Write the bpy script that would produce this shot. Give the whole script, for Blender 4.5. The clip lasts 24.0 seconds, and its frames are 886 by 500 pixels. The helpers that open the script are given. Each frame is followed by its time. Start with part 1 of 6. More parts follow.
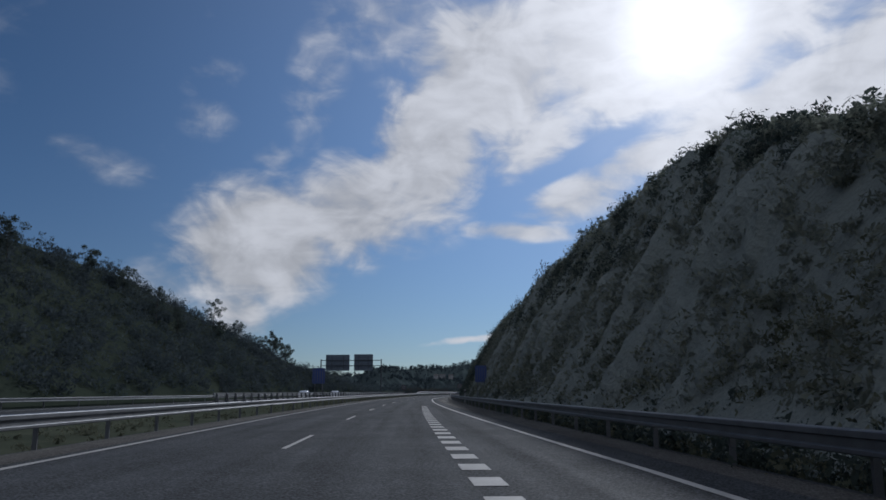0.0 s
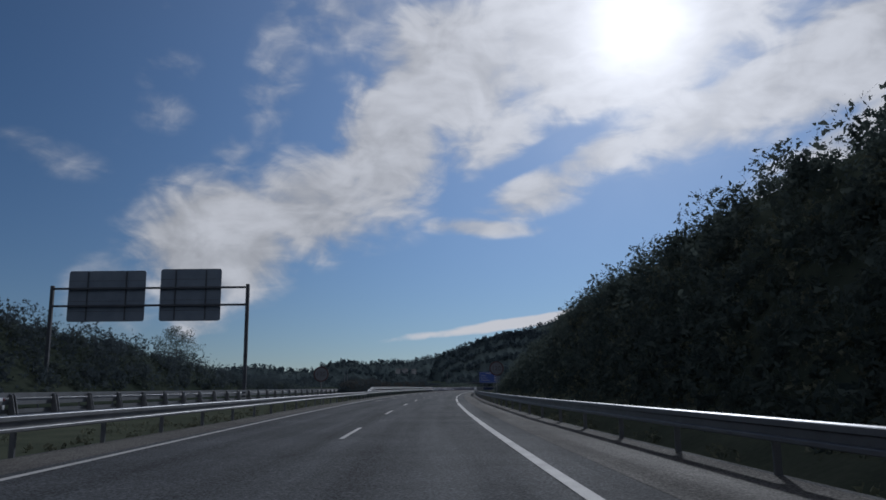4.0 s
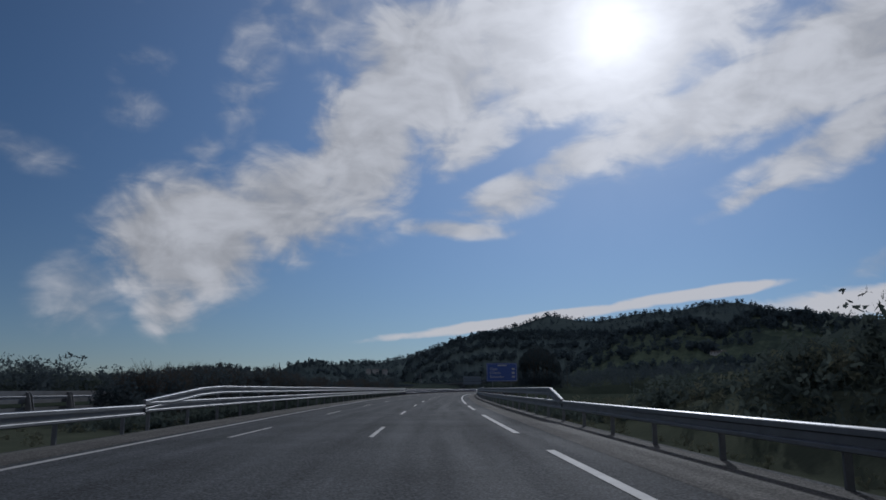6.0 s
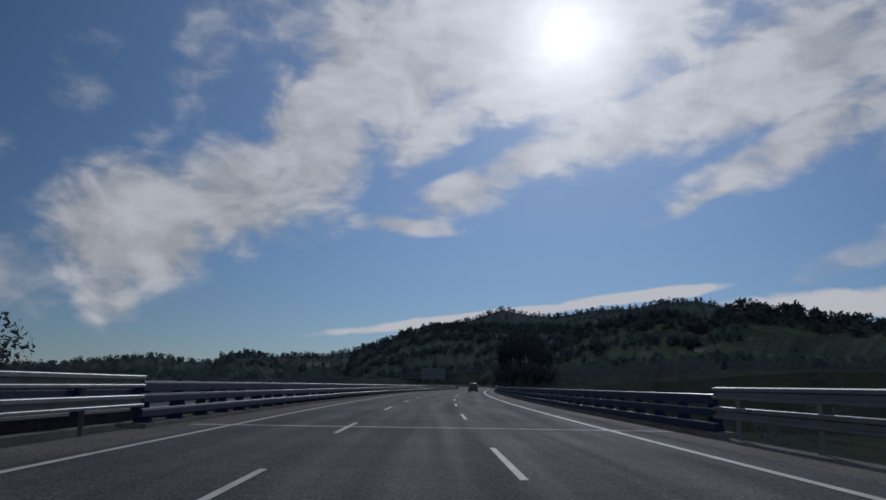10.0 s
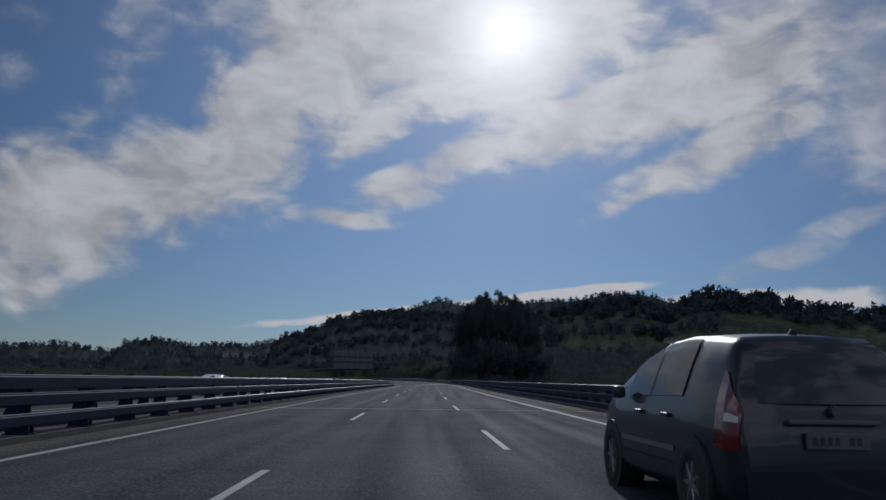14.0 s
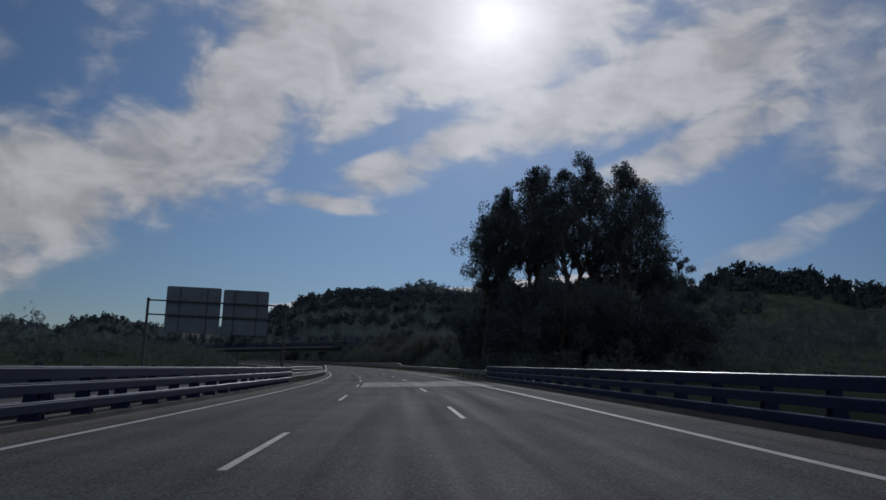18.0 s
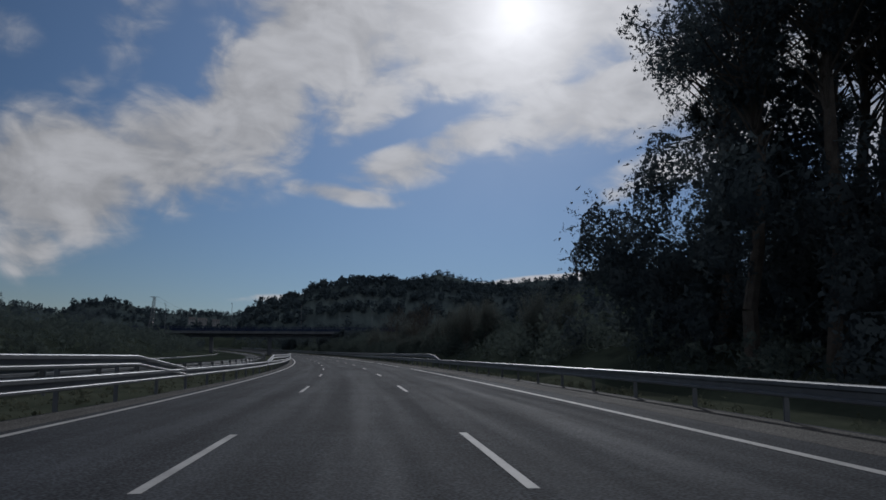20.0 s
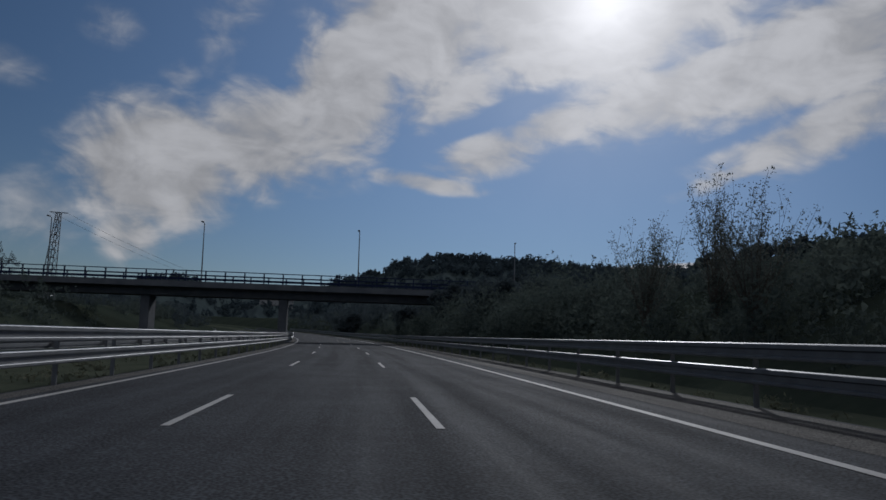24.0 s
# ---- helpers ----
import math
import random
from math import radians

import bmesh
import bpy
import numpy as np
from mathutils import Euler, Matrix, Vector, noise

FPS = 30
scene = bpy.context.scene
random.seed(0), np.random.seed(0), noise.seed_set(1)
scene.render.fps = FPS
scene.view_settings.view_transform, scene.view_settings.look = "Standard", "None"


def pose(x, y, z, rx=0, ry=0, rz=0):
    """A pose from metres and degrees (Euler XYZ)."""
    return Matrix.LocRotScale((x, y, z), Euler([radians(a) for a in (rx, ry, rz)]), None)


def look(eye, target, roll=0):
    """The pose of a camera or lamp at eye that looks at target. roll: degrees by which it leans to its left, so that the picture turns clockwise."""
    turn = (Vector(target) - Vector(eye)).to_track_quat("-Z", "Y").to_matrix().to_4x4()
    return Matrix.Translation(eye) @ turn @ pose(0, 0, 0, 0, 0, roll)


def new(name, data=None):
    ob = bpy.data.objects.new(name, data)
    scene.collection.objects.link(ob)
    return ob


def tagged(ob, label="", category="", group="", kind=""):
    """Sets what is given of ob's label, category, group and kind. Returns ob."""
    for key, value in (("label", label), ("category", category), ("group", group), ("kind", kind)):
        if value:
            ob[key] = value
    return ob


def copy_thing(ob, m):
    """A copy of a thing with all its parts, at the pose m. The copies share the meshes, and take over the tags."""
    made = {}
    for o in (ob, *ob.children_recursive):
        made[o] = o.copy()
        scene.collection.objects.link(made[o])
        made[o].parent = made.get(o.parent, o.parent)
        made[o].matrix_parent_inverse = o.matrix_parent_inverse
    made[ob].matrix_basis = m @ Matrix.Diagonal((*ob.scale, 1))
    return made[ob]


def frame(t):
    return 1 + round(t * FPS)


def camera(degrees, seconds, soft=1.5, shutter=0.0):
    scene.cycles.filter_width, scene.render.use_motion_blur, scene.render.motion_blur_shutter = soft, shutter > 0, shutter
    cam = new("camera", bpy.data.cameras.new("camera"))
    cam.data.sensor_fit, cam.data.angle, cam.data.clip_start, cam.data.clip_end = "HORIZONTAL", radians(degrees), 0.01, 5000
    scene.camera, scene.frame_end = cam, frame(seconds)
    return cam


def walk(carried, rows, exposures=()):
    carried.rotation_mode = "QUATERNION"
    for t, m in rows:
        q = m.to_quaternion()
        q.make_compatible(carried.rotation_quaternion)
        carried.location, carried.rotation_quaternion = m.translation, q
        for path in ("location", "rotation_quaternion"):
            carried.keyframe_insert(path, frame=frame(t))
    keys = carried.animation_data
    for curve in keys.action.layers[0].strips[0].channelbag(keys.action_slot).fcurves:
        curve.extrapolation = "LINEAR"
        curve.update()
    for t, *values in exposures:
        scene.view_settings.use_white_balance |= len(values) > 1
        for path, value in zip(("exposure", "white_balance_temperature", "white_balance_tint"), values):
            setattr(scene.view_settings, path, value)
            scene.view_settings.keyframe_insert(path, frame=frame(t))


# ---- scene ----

# ---- the road's course, shared by the camera and everything beside it ----
# way of the road: heading in degrees left of north by distance
def table(rows, x):
    return float(np.interp(x, [r[0] for r in rows], [r[1] for r in rows]))


SPEED = [(-10, 34.6), (10, 34.6), (15, 34.8), (18, 36), (20.5, 37.8), (22, 38.6), (40, 39.0)]
_T = np.arange(-10, 40.001, 0.05)
_V = np.array([table(SPEED, t) for t in _T])
_S = np.concatenate([[0], np.cumsum((_V[1:] + _V[:-1]) / 2 * 0.05)])
_S = _S - np.interp(0, _T, _S)


def along(t):
    """metres of road that lie behind the camera at t seconds"""
    return float(np.interp(t, _T, _S))


HEADING = [(-10, 20), (0, 14.2), (1, 13.3), (2.5, 11.6), (5, 8.5), (7, 6.4), (9, 4.4), (10, 3.5), (12, 1.0), (14, -1.0),
           (16, -2.0), (17, -2.2), (18, -1.8), (19.5, 1.0), (21, 4.0), (22, 6.0), (23, 7.6), (24, 8.7), (25.5, 10.6), (27, 13.0), (32, 22), (40, 28)]
BANK = [(-10, 0), (11, 0), (14, 0.4), (17, 1.2), (18, 1.8), (20.5, 3.6), (22, 3.8), (40, 3.8)]
STEP = 2.0
_D = np.arange(along(-10), along(39.9), STEP)
_TD = np.interp(_D, _S, _T)
_H = np.radians([table(HEADING, t) for t in _TD])
for _ in range(12):
    _H[1:-1] = (_H[:-2] + 2 * _H[1:-1] + _H[2:]) / 4
_BK = np.radians([table(BANK, t) for t in _TD])
_X = np.concatenate([[0], np.cumsum(-np.sin((_H[1:] + _H[:-1]) / 2) * STEP)])
_Y = np.concatenate([[0], np.cumsum(np.cos((_H[1:] + _H[:-1]) / 2) * STEP)])
_X, _Y = _X - np.interp(0, _D, _X), _Y - np.interp(0, _D, _Y)


def heading(s):
    return float(np.interp(s, _D, _H))


def bank(s):
    return float(np.interp(s, _D, _BK))


def spot(s, u, z=0.0):
    """the place s metres along the road, u metres to the right of its lane line and z above its surface"""
    h, b = heading(s), bank(s)
    right, up = u * math.cos(b) - z * math.sin(b), u * math.sin(b) + z * math.cos(b)
    return Vector((float(np.interp(s, _D, _X)) + right * math.cos(h), float(np.interp(s, _D, _Y)) + right * math.sin(h), up))


# seconds; offset from the lane line, turn to the left, tilt up, lean
RIDE = [(0, 2.5, 10.9, 10.48, 0.0), (1, 2.45, 10.3, 10.4, -0.2), (2.5, 2.2, 8.9, 10.2, -0.4), (4, 2.0, 7.95, 10.15, -0.5), (5, 1.9, 7.26, 10.16, -0.4),
        (6, 1.4, 5.93, 10.25, -0.1), (7, 0.9, 5.4, 10.15, -0.1), (8, 0.3, 4.2, 10.15, 0.0), (9, -0.4, 3.14, 10.12, 0.2), (10, -1.3, 2.2, 9.99, 0.9),
        (12.5, -1.6, -1.36, 9.8, 1.3), (14, -1.6, -2.7, 9.63, 1.4), (16, -1.6, -3.6, 9.22, 1.7), (17, -1.5, -4.0, 8.95, 1.9), (18, -1.45, -3.96, 8.72, 2.3),
        (19.5, -1.5, -3.3, 8.3, 3.2), (20.5, -1.55, -2.2, 8.1, 3.9), (21, -1.55, -1.58, 8.08, 4.1), (22, -1.5, 0.63, 7.84, 4.5), (23, -1.4, 2.4, 7.46, 4.9), (24, -1.1, 3.4, 6.93, 5.2)]
EYE = 1.2

cam = camera(60.0, 24.0, soft=1.6)


def ride_pose(t):
    u, yaw, tilt, lean = (table([(r[0], r[k]) for r in RIDE], t) for k in range(1, 5))
    eye = spot(along(t), u, EYE)
    a, b = radians(yaw), radians(tilt)
    way = Vector((-math.sin(a) * math.cos(b), math.cos(a) * math.cos(b), math.sin(b)))
    return look(eye, eye + way, lean)


walk(cam, [(k * 0.5, ride_pose(k * 0.5)) for k in range(49)], exposures=[(0.0, 0.34, 5700, 10), (2.2, 0.34, 5700, 10), (5.0, 0.12, 5700, 10), (10.0, 0.02, 5730, 10), (15.0, -0.06, 5850, 10), (20.0, -0.1, 5930, 10), (24.0, -0.12, 5940, 10)])

# ---- sky and sun ----
SUN_AZ, SUN_EL = -7.4, 25.6   # degrees left of north, and up
SUN_WAY = Vector((-math.sin(radians(SUN_AZ)) * math.cos(radians(SUN_EL)), math.cos(radians(SUN_AZ)) * math.cos(radians(SUN_EL)), math.sin(radians(SUN_EL))))
sun = new("sun", bpy.data.lights.new("sun", "SUN"))
sun.data.energy, sun.data.angle, sun.data.color = 1.5, radians(2.0), (1.0, 0.96, 0.91)
sun.matrix_world = look((0, 0, 60), Vector((0, 0, 60)) - SUN_WAY)

world = bpy.data.worlds.new("sky")
scene.world = world
world.use_nodes = True
W = world.node_tree
W.nodes.clear()


def wn(kind, **kw):
    n = W.nodes.new(kind)
    for k, v in kw.items():
        if k == "op":
            n.operation = v
        elif k == "vals":
            for i, x in v.items():
                n.inputs[i].default_value = x
    return n


def wlink(a, b):
    W.links.new(a, b)


def wmath(op, a, b=None, c=None, clamp=False):
    n = W.nodes.new("ShaderNodeMath")
    n.operation, n.use_clamp = op, clamp
    for i, x in enumerate((a, b, c)):
        if x is None:
            continue
        if isinstance(x, (int, float)):
            n.inputs[i].default_value = x
        else:
            W.links.new(x, n.inputs[i])
    return n.outputs[0]


def wrange(x, a, b, lo=0.0, hi=1.0):
    n = W.nodes.new("ShaderNodeMapRange")
    n.interpolation_type = "SMOOTHSTEP"
    W.links.new(x, n.inputs[0])
    for i, v in ((1, a), (2, b), (3, lo), (4, hi)):
        n.inputs[i].default_value = v
    return n.outputs[0]


def wmix(f, a, b):
    n = W.nodes.new("ShaderNodeMix")
    n.data_type = "RGBA"
    for sock, x in ((n.inputs[0], f), (n.inputs[6], a), (n.inputs[7], b)):
        if isinstance(x, (int, float, tuple)):
            sock.default_value = x
        else:
            W.links.new(x, sock)
    return n.outputs[2]


def wnoise(vec, scale, detail, rough, offset=(0, 0, 0), stretch=(1, 1, 1), turn=0.0, warp=0.0):
    m = W.nodes.new("ShaderNodeMapping")
    m.inputs[1].default_value, m.inputs[2].default_value, m.inputs[3].default_value = offset, (0, 0, radians(turn)), stretch
    W.links.new(vec, m.inputs[0])
    n = W.nodes.new("ShaderNodeTexNoise")
    n.inputs["Scale"].default_value, n.inputs["Detail"].default_value, n.inputs["Roughness"].default_value, n.inputs["Distortion"].default_value = scale, detail, rough, warp
    W.links.new(m.outputs[0], n.inputs["Vector"])
    return n.outputs[0]


coord = W.nodes.new("ShaderNodeTexCoord")
sep = W.nodes.new("ShaderNodeSeparateXYZ")
wlink(coord.outputs["Generated"], sep.inputs[0])
az = wmath("MULTIPLY", wmath("ARCTAN2", sep.outputs[0], sep.outputs[1]), 57.2958)   # to the right
el = wmath("MULTIPLY", wmath("ARCSINE", sep.outputs[2]), 57.2958)
comb = W.nodes.new("ShaderNodeCombineXYZ")
wlink(az, comb.inputs[0]), wlink(el, comb.inputs[1])
plane = comb.outputs[0]

sky = W.nodes.new("ShaderNodeTexSky")
sky.sky_type, sky.sun_disc = "NISHITA", False
sky.sun_elevation, sky.sun_rotation = radians(SUN_EL), radians(-SUN_AZ)
sky.air_density, sky.dust_density, sky.ozone_density, sky.altitude = 1.0, 0.0, 4.0, 1200

# cloud banks: azimuth to the right, elevation, half width, half height, lean in degrees, weight
BANKS = [(-24.6, 10.6, 5.8, 4.6, 8, 1.4), (-25.8, 6.0, 2.2, 2.4, 0, 0.95), (-17.6, 13.4, 6.2, 4.0, 14, 1.15), (-12.0, 17.6, 4.4, 6.4, -18, 1.2),
         (-6.5, 23.5, 7.5, 5.5, 0, 1.25), (-3.8, 18.8, 5.0, 3.6, 15, 0.85), (6.0, 25.0, 12.0, 6.5, 0, 1.5), (-5.2, 11.8, 4.6, 0.75, -3, 0.9),
         (-0.3, 14.4, 4.8, 1.8, 20, 1.05), (3.8, 16.8, 5.0, 1.7, 17, 1.1), (13.4, 19.4, 9.0, 3.0, 14, 1.25), (22.0, 21.5, 11.0, 4.0, 14, 1.2),
         (24.0, 17.2, 9.0, 2.4, 22, 1.0), (18.0, 13.9, 5.0, 0.8, 22, 0.8)]
SMALL = [(28.0, 24.0, 8.0, 6.0, 0, 1.0), (-28.5, 22.2, 2.4, 1.5, 20, 0.42), (-28.6, 19.3, 2.4, 1.6, 0, 0.42), (-31.5, 6.6, 3.2, 3.0, 20, 0.75),
         (-20.6, 23.2, 2.4, 6.5, -12, 0.5), (-23.8, 16.9, 1.6, 1.3, 0, 0.5), (-35.0, 15.3, 3.2, 1.3, -10, 0.48), (-38.5, 16.2, 3.6, 1.0, 5, 0.4),
         (26.3, 8.6, 4.4, 1.0, 16, 0.8), (37.0, 19.0, 9.0, 6.0, 20, 1.0), (-14.5, 27.0, 5.0, 3.5, 0, 0.7), (31.0, 11.0, 4.0, 1.0, 20, 0.6)]
# clear lanes between the banks
GAPS = [(0.6, 17.5, 6.5, 0.85, 23, 0.55), (19.0, 16.6, 5.0, 0.5, 20, 0.3)]
# the long bright roll of cloud low over the ridge
LOW = [(0.5, 5.0, 12.5, 0.5, 7, 1.0), (13.0, 6.6, 6.0, 0.55, 6, 1.0), (25.0, 5.7, 10.0, 1.2, 2, 0.9)]


def bank_field(rows):
    total = None
    for a, e, w, h, lean, weight in rows:
        m = W.nodes.new("ShaderNodeMapping")
        m.vector_type = "TEXTURE"
        m.inputs[1].default_value, m.inputs[2].default_value, m.inputs[3].default_value = (a, e, 0), (0, 0, radians(lean)), (w, h, 1)
        wlink(plane, m.inputs[0])
        d = W.nodes.new("ShaderNodeVectorMath")
        d.operation = "LENGTH"
        wlink(m.outputs[0], d.inputs[0])
        v = wrange(d.outputs["Value"], 0.25, 1.55, weight, 0.0)
        total = v if total is None else wmath("MAXIMUM", total, v)
    return total


field = wmath("MAXIMUM", wmath("SUBTRACT", bank_field(BANKS), bank_field(GAPS)), 0.0)
faint = bank_field(SMALL)
billow = wnoise(plane, 0.19, 9, 0.52, (3.1, 7.7, 0), (1, 1.35, 1), 14, 0.6)
wisp = wnoise(plane, 0.55, 7, 0.5, (11, 2, 0), (0.6, 1.4, 1), 18, 0.6)
grain = wmath("ADD", wmath("MULTIPLY", wmath("SUBTRACT", billow, 0.5), 2.6), wmath("MULTIPLY", wmath("SUBTRACT", wisp, 0.5), 1.2))
# away from the banks a thin broken layer goes on all round
broken = wrange(wnoise(coord.outputs["Generated"], 2.2, 6, 0.6, (5, 1, 2), (1, 1, 2.4)), 0.38, 0.62, 0.0, 1.0)
outside = wrange(wmath("ABSOLUTE", az), 38, 60)
field = wmath("ADD", field, wmath("MULTIPLY", wmath("MULTIPLY", outside, broken), wrange(el, 3, 12)))
calm = wmath("MULTIPLY", wrange(field, 0.0, 0.5, 0.25, 0.85), wrange(field, 0.95, 1.35, 1.0, 0.55))
cover = wrange(wmath("ADD", field, wmath("MULTIPLY", grain, calm)), 0.1, 1.05)
thin = wmath("MULTIPLY", wrange(wmath("ADD", faint, wmath("MULTIPLY", wmath("MULTIPLY", grain, 0.7), wrange(faint, 0.0, 0.4, 0.1, 1.0))), 0.12, 1.15), 0.75)
cover = wmath("MAXIMUM", cover, thin)
# light scattered forward through the cloud round the sun
dot = W.nodes.new("ShaderNodeVectorMath")
dot.operation = "DOT_PRODUCT"
wlink(coord.outputs["Generated"], dot.inputs[0])
dot.inputs[1].default_value = SUN_WAY
away = wmath("MULTIPLY", wmath("ARCCOSINE", wmath("MINIMUM", dot.outputs["Value"], 0.99999)), 57.2958)
halo = wmath("POWER", 2.71828, wmath("MULTIPLY", wmath("ADD", away, wmath("MULTIPLY", wmath("SUBTRACT", billow, 0.5), 6.0)), -1 / 5.5))
wide = wmath("POWER", 2.71828, wmath("MULTIPLY", away, -1 / 18.0))
disc = wrange(away, 0.0, 5.5, 1.0, 0.0)
front = wrange(away, 50, 115, 0.0, 0.55)   # clouds that face the sun are whiter than those against it
SKY_GAIN, CLOUD = 0.0375, 0.36
air = wn("ShaderNodeVectorMath", op="MULTIPLY")
# clean, deep blue air overhead, paler and greyer towards the horizon, darker away from the sun
tone = wmix(wrange(el, 1, 26), (0.93, 0.955, 1.0, 1), (0.58, 0.92, 1.08, 1))
dim = wn("ShaderNodeVectorMath", op="SCALE")
wlink(tone, dim.inputs[0])
wlink(wrange(away, 12, 46, SKY_GAIN * 1.03, SKY_GAIN * 0.67), dim.inputs[3])
wlink(dim.outputs[0], air.inputs[1])
wlink(sky.outputs[0], air.inputs[0])
bright = wmath("ADD", wmath("MULTIPLY", wide, 0.16), wmath("ADD", wmath("MULTIPLY", halo, 0.62), wmath("MULTIPLY", disc, 0.15)))
shade = wmath("ADD", wmath("MULTIPLY", wrange(wmath("ADD", billow, wmath("MULTIPLY", wisp, 0.4)), 0.45, 0.95), 0.2), CLOUD - 0.11)
lum = wmath("ADD", wmath("ADD", shade, front), bright)
cloud = wn("ShaderNodeVectorMath", op="SCALE")
cloud.inputs[0].default_value = (1.0, 0.955, 0.92)
wlink(lum, cloud.inputs[3])
glare = wn("ShaderNodeVectorMath", op="SCALE")
glare.inputs[0].default_value = (1.0, 0.94, 0.86)
wlink(wmath("MULTIPLY", bright, 0.36), glare.inputs[3])
clear = wn("ShaderNodeVectorMath", op="ADD")
wlink(air.outputs[0], clear.inputs[0]), wlink(glare.outputs[0], clear.inputs[1])
# thin high veil that glows round the sun
veil = wn("ShaderNodeVectorMath", op="SCALE")
veil.inputs[0].default_value = (0.19, 0.18, 0.16)
wlink(wide, veil.inputs[3])
hazy = wn("ShaderNodeVectorMath", op="ADD")
wlink(clear.outputs[0], hazy.inputs[0]), wlink(veil.outputs[0], hazy.inputs[1])
mixed = wmix(wmath("MULTIPLY", cover, 0.93), hazy.outputs[0], cloud.outputs[0])
roll = wrange(wmath("ADD", bank_field(LOW), wmath("MULTIPLY", wmath("SUBTRACT", wisp, 0.5), 0.9)), 0.35, 0.75, 0.0, 0.9)
mixed = wmix(roll, mixed, (0.52, 0.48, 0.45, 1))
back = W.nodes.new("ShaderNodeBackground")
wlink(mixed, back.inputs[0])
out = W.nodes.new("ShaderNodeOutputWorld")
wlink(back.outputs[0], out.inputs[0])
world.cycles.sampling_method = "MANUAL"
world.cycles.sample_map_resolution = 512
scene.view_settings.exposure = 0.0


# ---- materials ----
def material(name, base, second, rough=0.8, metal=0.0, scale=1.0, fine=14.0, bump=0.3, spread=0.5, island=False, translucent=0.0, spec=0.5, coat=0.0, lace=0.0):
    """two colours mixed by noise at two scales, with relief; lace: gaps between leaflets, so many to the metre"""
    m = bpy.data.materials.new(name)
    m.use_nodes = True
    t = m.node_tree
    p = t.nodes["Principled BSDF"]
    c = t.nodes.new("ShaderNodeTexCoord")
    big, small = t.nodes.new("ShaderNodeTexNoise"), t.nodes.new("ShaderNodeTexNoise")
    for n, s in ((big, scale), (small, scale * fine)):
        n.inputs["Scale"].default_value, n.inputs["Detail"].default_value = s, 5
        t.links.new(c.outputs["Object"], n.inputs["Vector"])
    f = t.nodes.new("ShaderNodeMath")
    f.operation = "MULTIPLY_ADD"
    t.links.new(small.outputs[0], f.inputs[0])
    f.inputs[1].default_value = 0.5
    t.links.new(big.outputs[0], f.inputs[2])
    r = t.nodes.new("ShaderNodeMapRange")
    t.links.new(f.outputs[0], r.inputs[0])
    r.inputs[1].default_value, r.inputs[2].default_value = 0.75 - spread / 2, 0.75 + spread / 2
    x = t.nodes.new("ShaderNodeMix")
    x.data_type = "RGBA"
    src = r.outputs[0]
    if island:
        g = t.nodes.new("ShaderNodeNewGeometry")
        a = t.nodes.new("ShaderNodeMath")
        a.operation = "MULTIPLY_ADD"
        t.links.new(g.outputs["Random Per Island"], a.inputs[0])
        a.inputs[1].default_value = 0.6
        h = t.nodes.new("ShaderNodeMath")
        h.operation = "MULTIPLY_ADD"
        t.links.new(src, h.inputs[0])
        h.inputs[1].default_value, h.inputs[2].default_value = 0.6, -0.1
        t.links.new(h.outputs[0], a.inputs[2])
        src = a.outputs[0]
    t.links.new(src, x.inputs[0])
    x.inputs[6].default_value, x.inputs[7].default_value = (*base, 1), (*second, 1)
    t.links.new(x.outputs[2], p.inputs["Base Color"])
    p.inputs["Roughness"].default_value, p.inputs["Metallic"].default_value = rough, metal
    p.inputs["Specular IOR Level"].default_value, p.inputs["Coat Weight"].default_value = spec, coat
    if translucent:
        p.inputs["Transmission Weight"].default_value = 0.0
        tr, mx = t.nodes.new("ShaderNodeBsdfTranslucent"), t.nodes.new("ShaderNodeMixShader")
        t.links.new(x.outputs[2], tr.inputs[0])
        mx.inputs[0].default_value = translucent
        t.links.new(p.outputs[0], mx.inputs[1]), t.links.new(tr.outputs[0], mx.inputs[2])
        t.links.new(mx.outputs[0], t.nodes["Material Output"].inputs[0])
    if lace:
        n = t.nodes.new("ShaderNodeTexNoise")
        n.inputs["Scale"].default_value, n.inputs["Detail"].default_value, n.inputs["Roughness"].default_value = lace, 2, 0.6
        t.links.new(c.outputs["Object"], n.inputs["Vector"])
        k = t.nodes.new("ShaderNodeMath")
        k.operation = "GREATER_THAN"
        t.links.new(n.outputs[0], k.inputs[0])
        k.inputs[1].default_value = 0.5
        hole, mx = t.nodes.new("ShaderNodeBsdfTransparent"), t.nodes.new("ShaderNodeMixShader")
        o = t.nodes["Material Output"]
        old = o.inputs[0].links[0].from_socket
        t.links.new(k.outputs[0], mx.inputs[0])
        t.links.new(hole.outputs[0], mx.inputs[1]), t.links.new(old, mx.inputs[2])
        t.links.new(mx.outputs[0], o.inputs[0])
    if bump:
        b = t.nodes.new("ShaderNodeBump")
        b.inputs["Strength"].default_value, b.inputs["Distance"].default_value = bump, 0.02 if bump < 1 else 0.1
        t.links.new(small.outputs[0], b.inputs["Height"])
        t.links.new(b.outputs[0], p.inputs["Normal"])
    return m


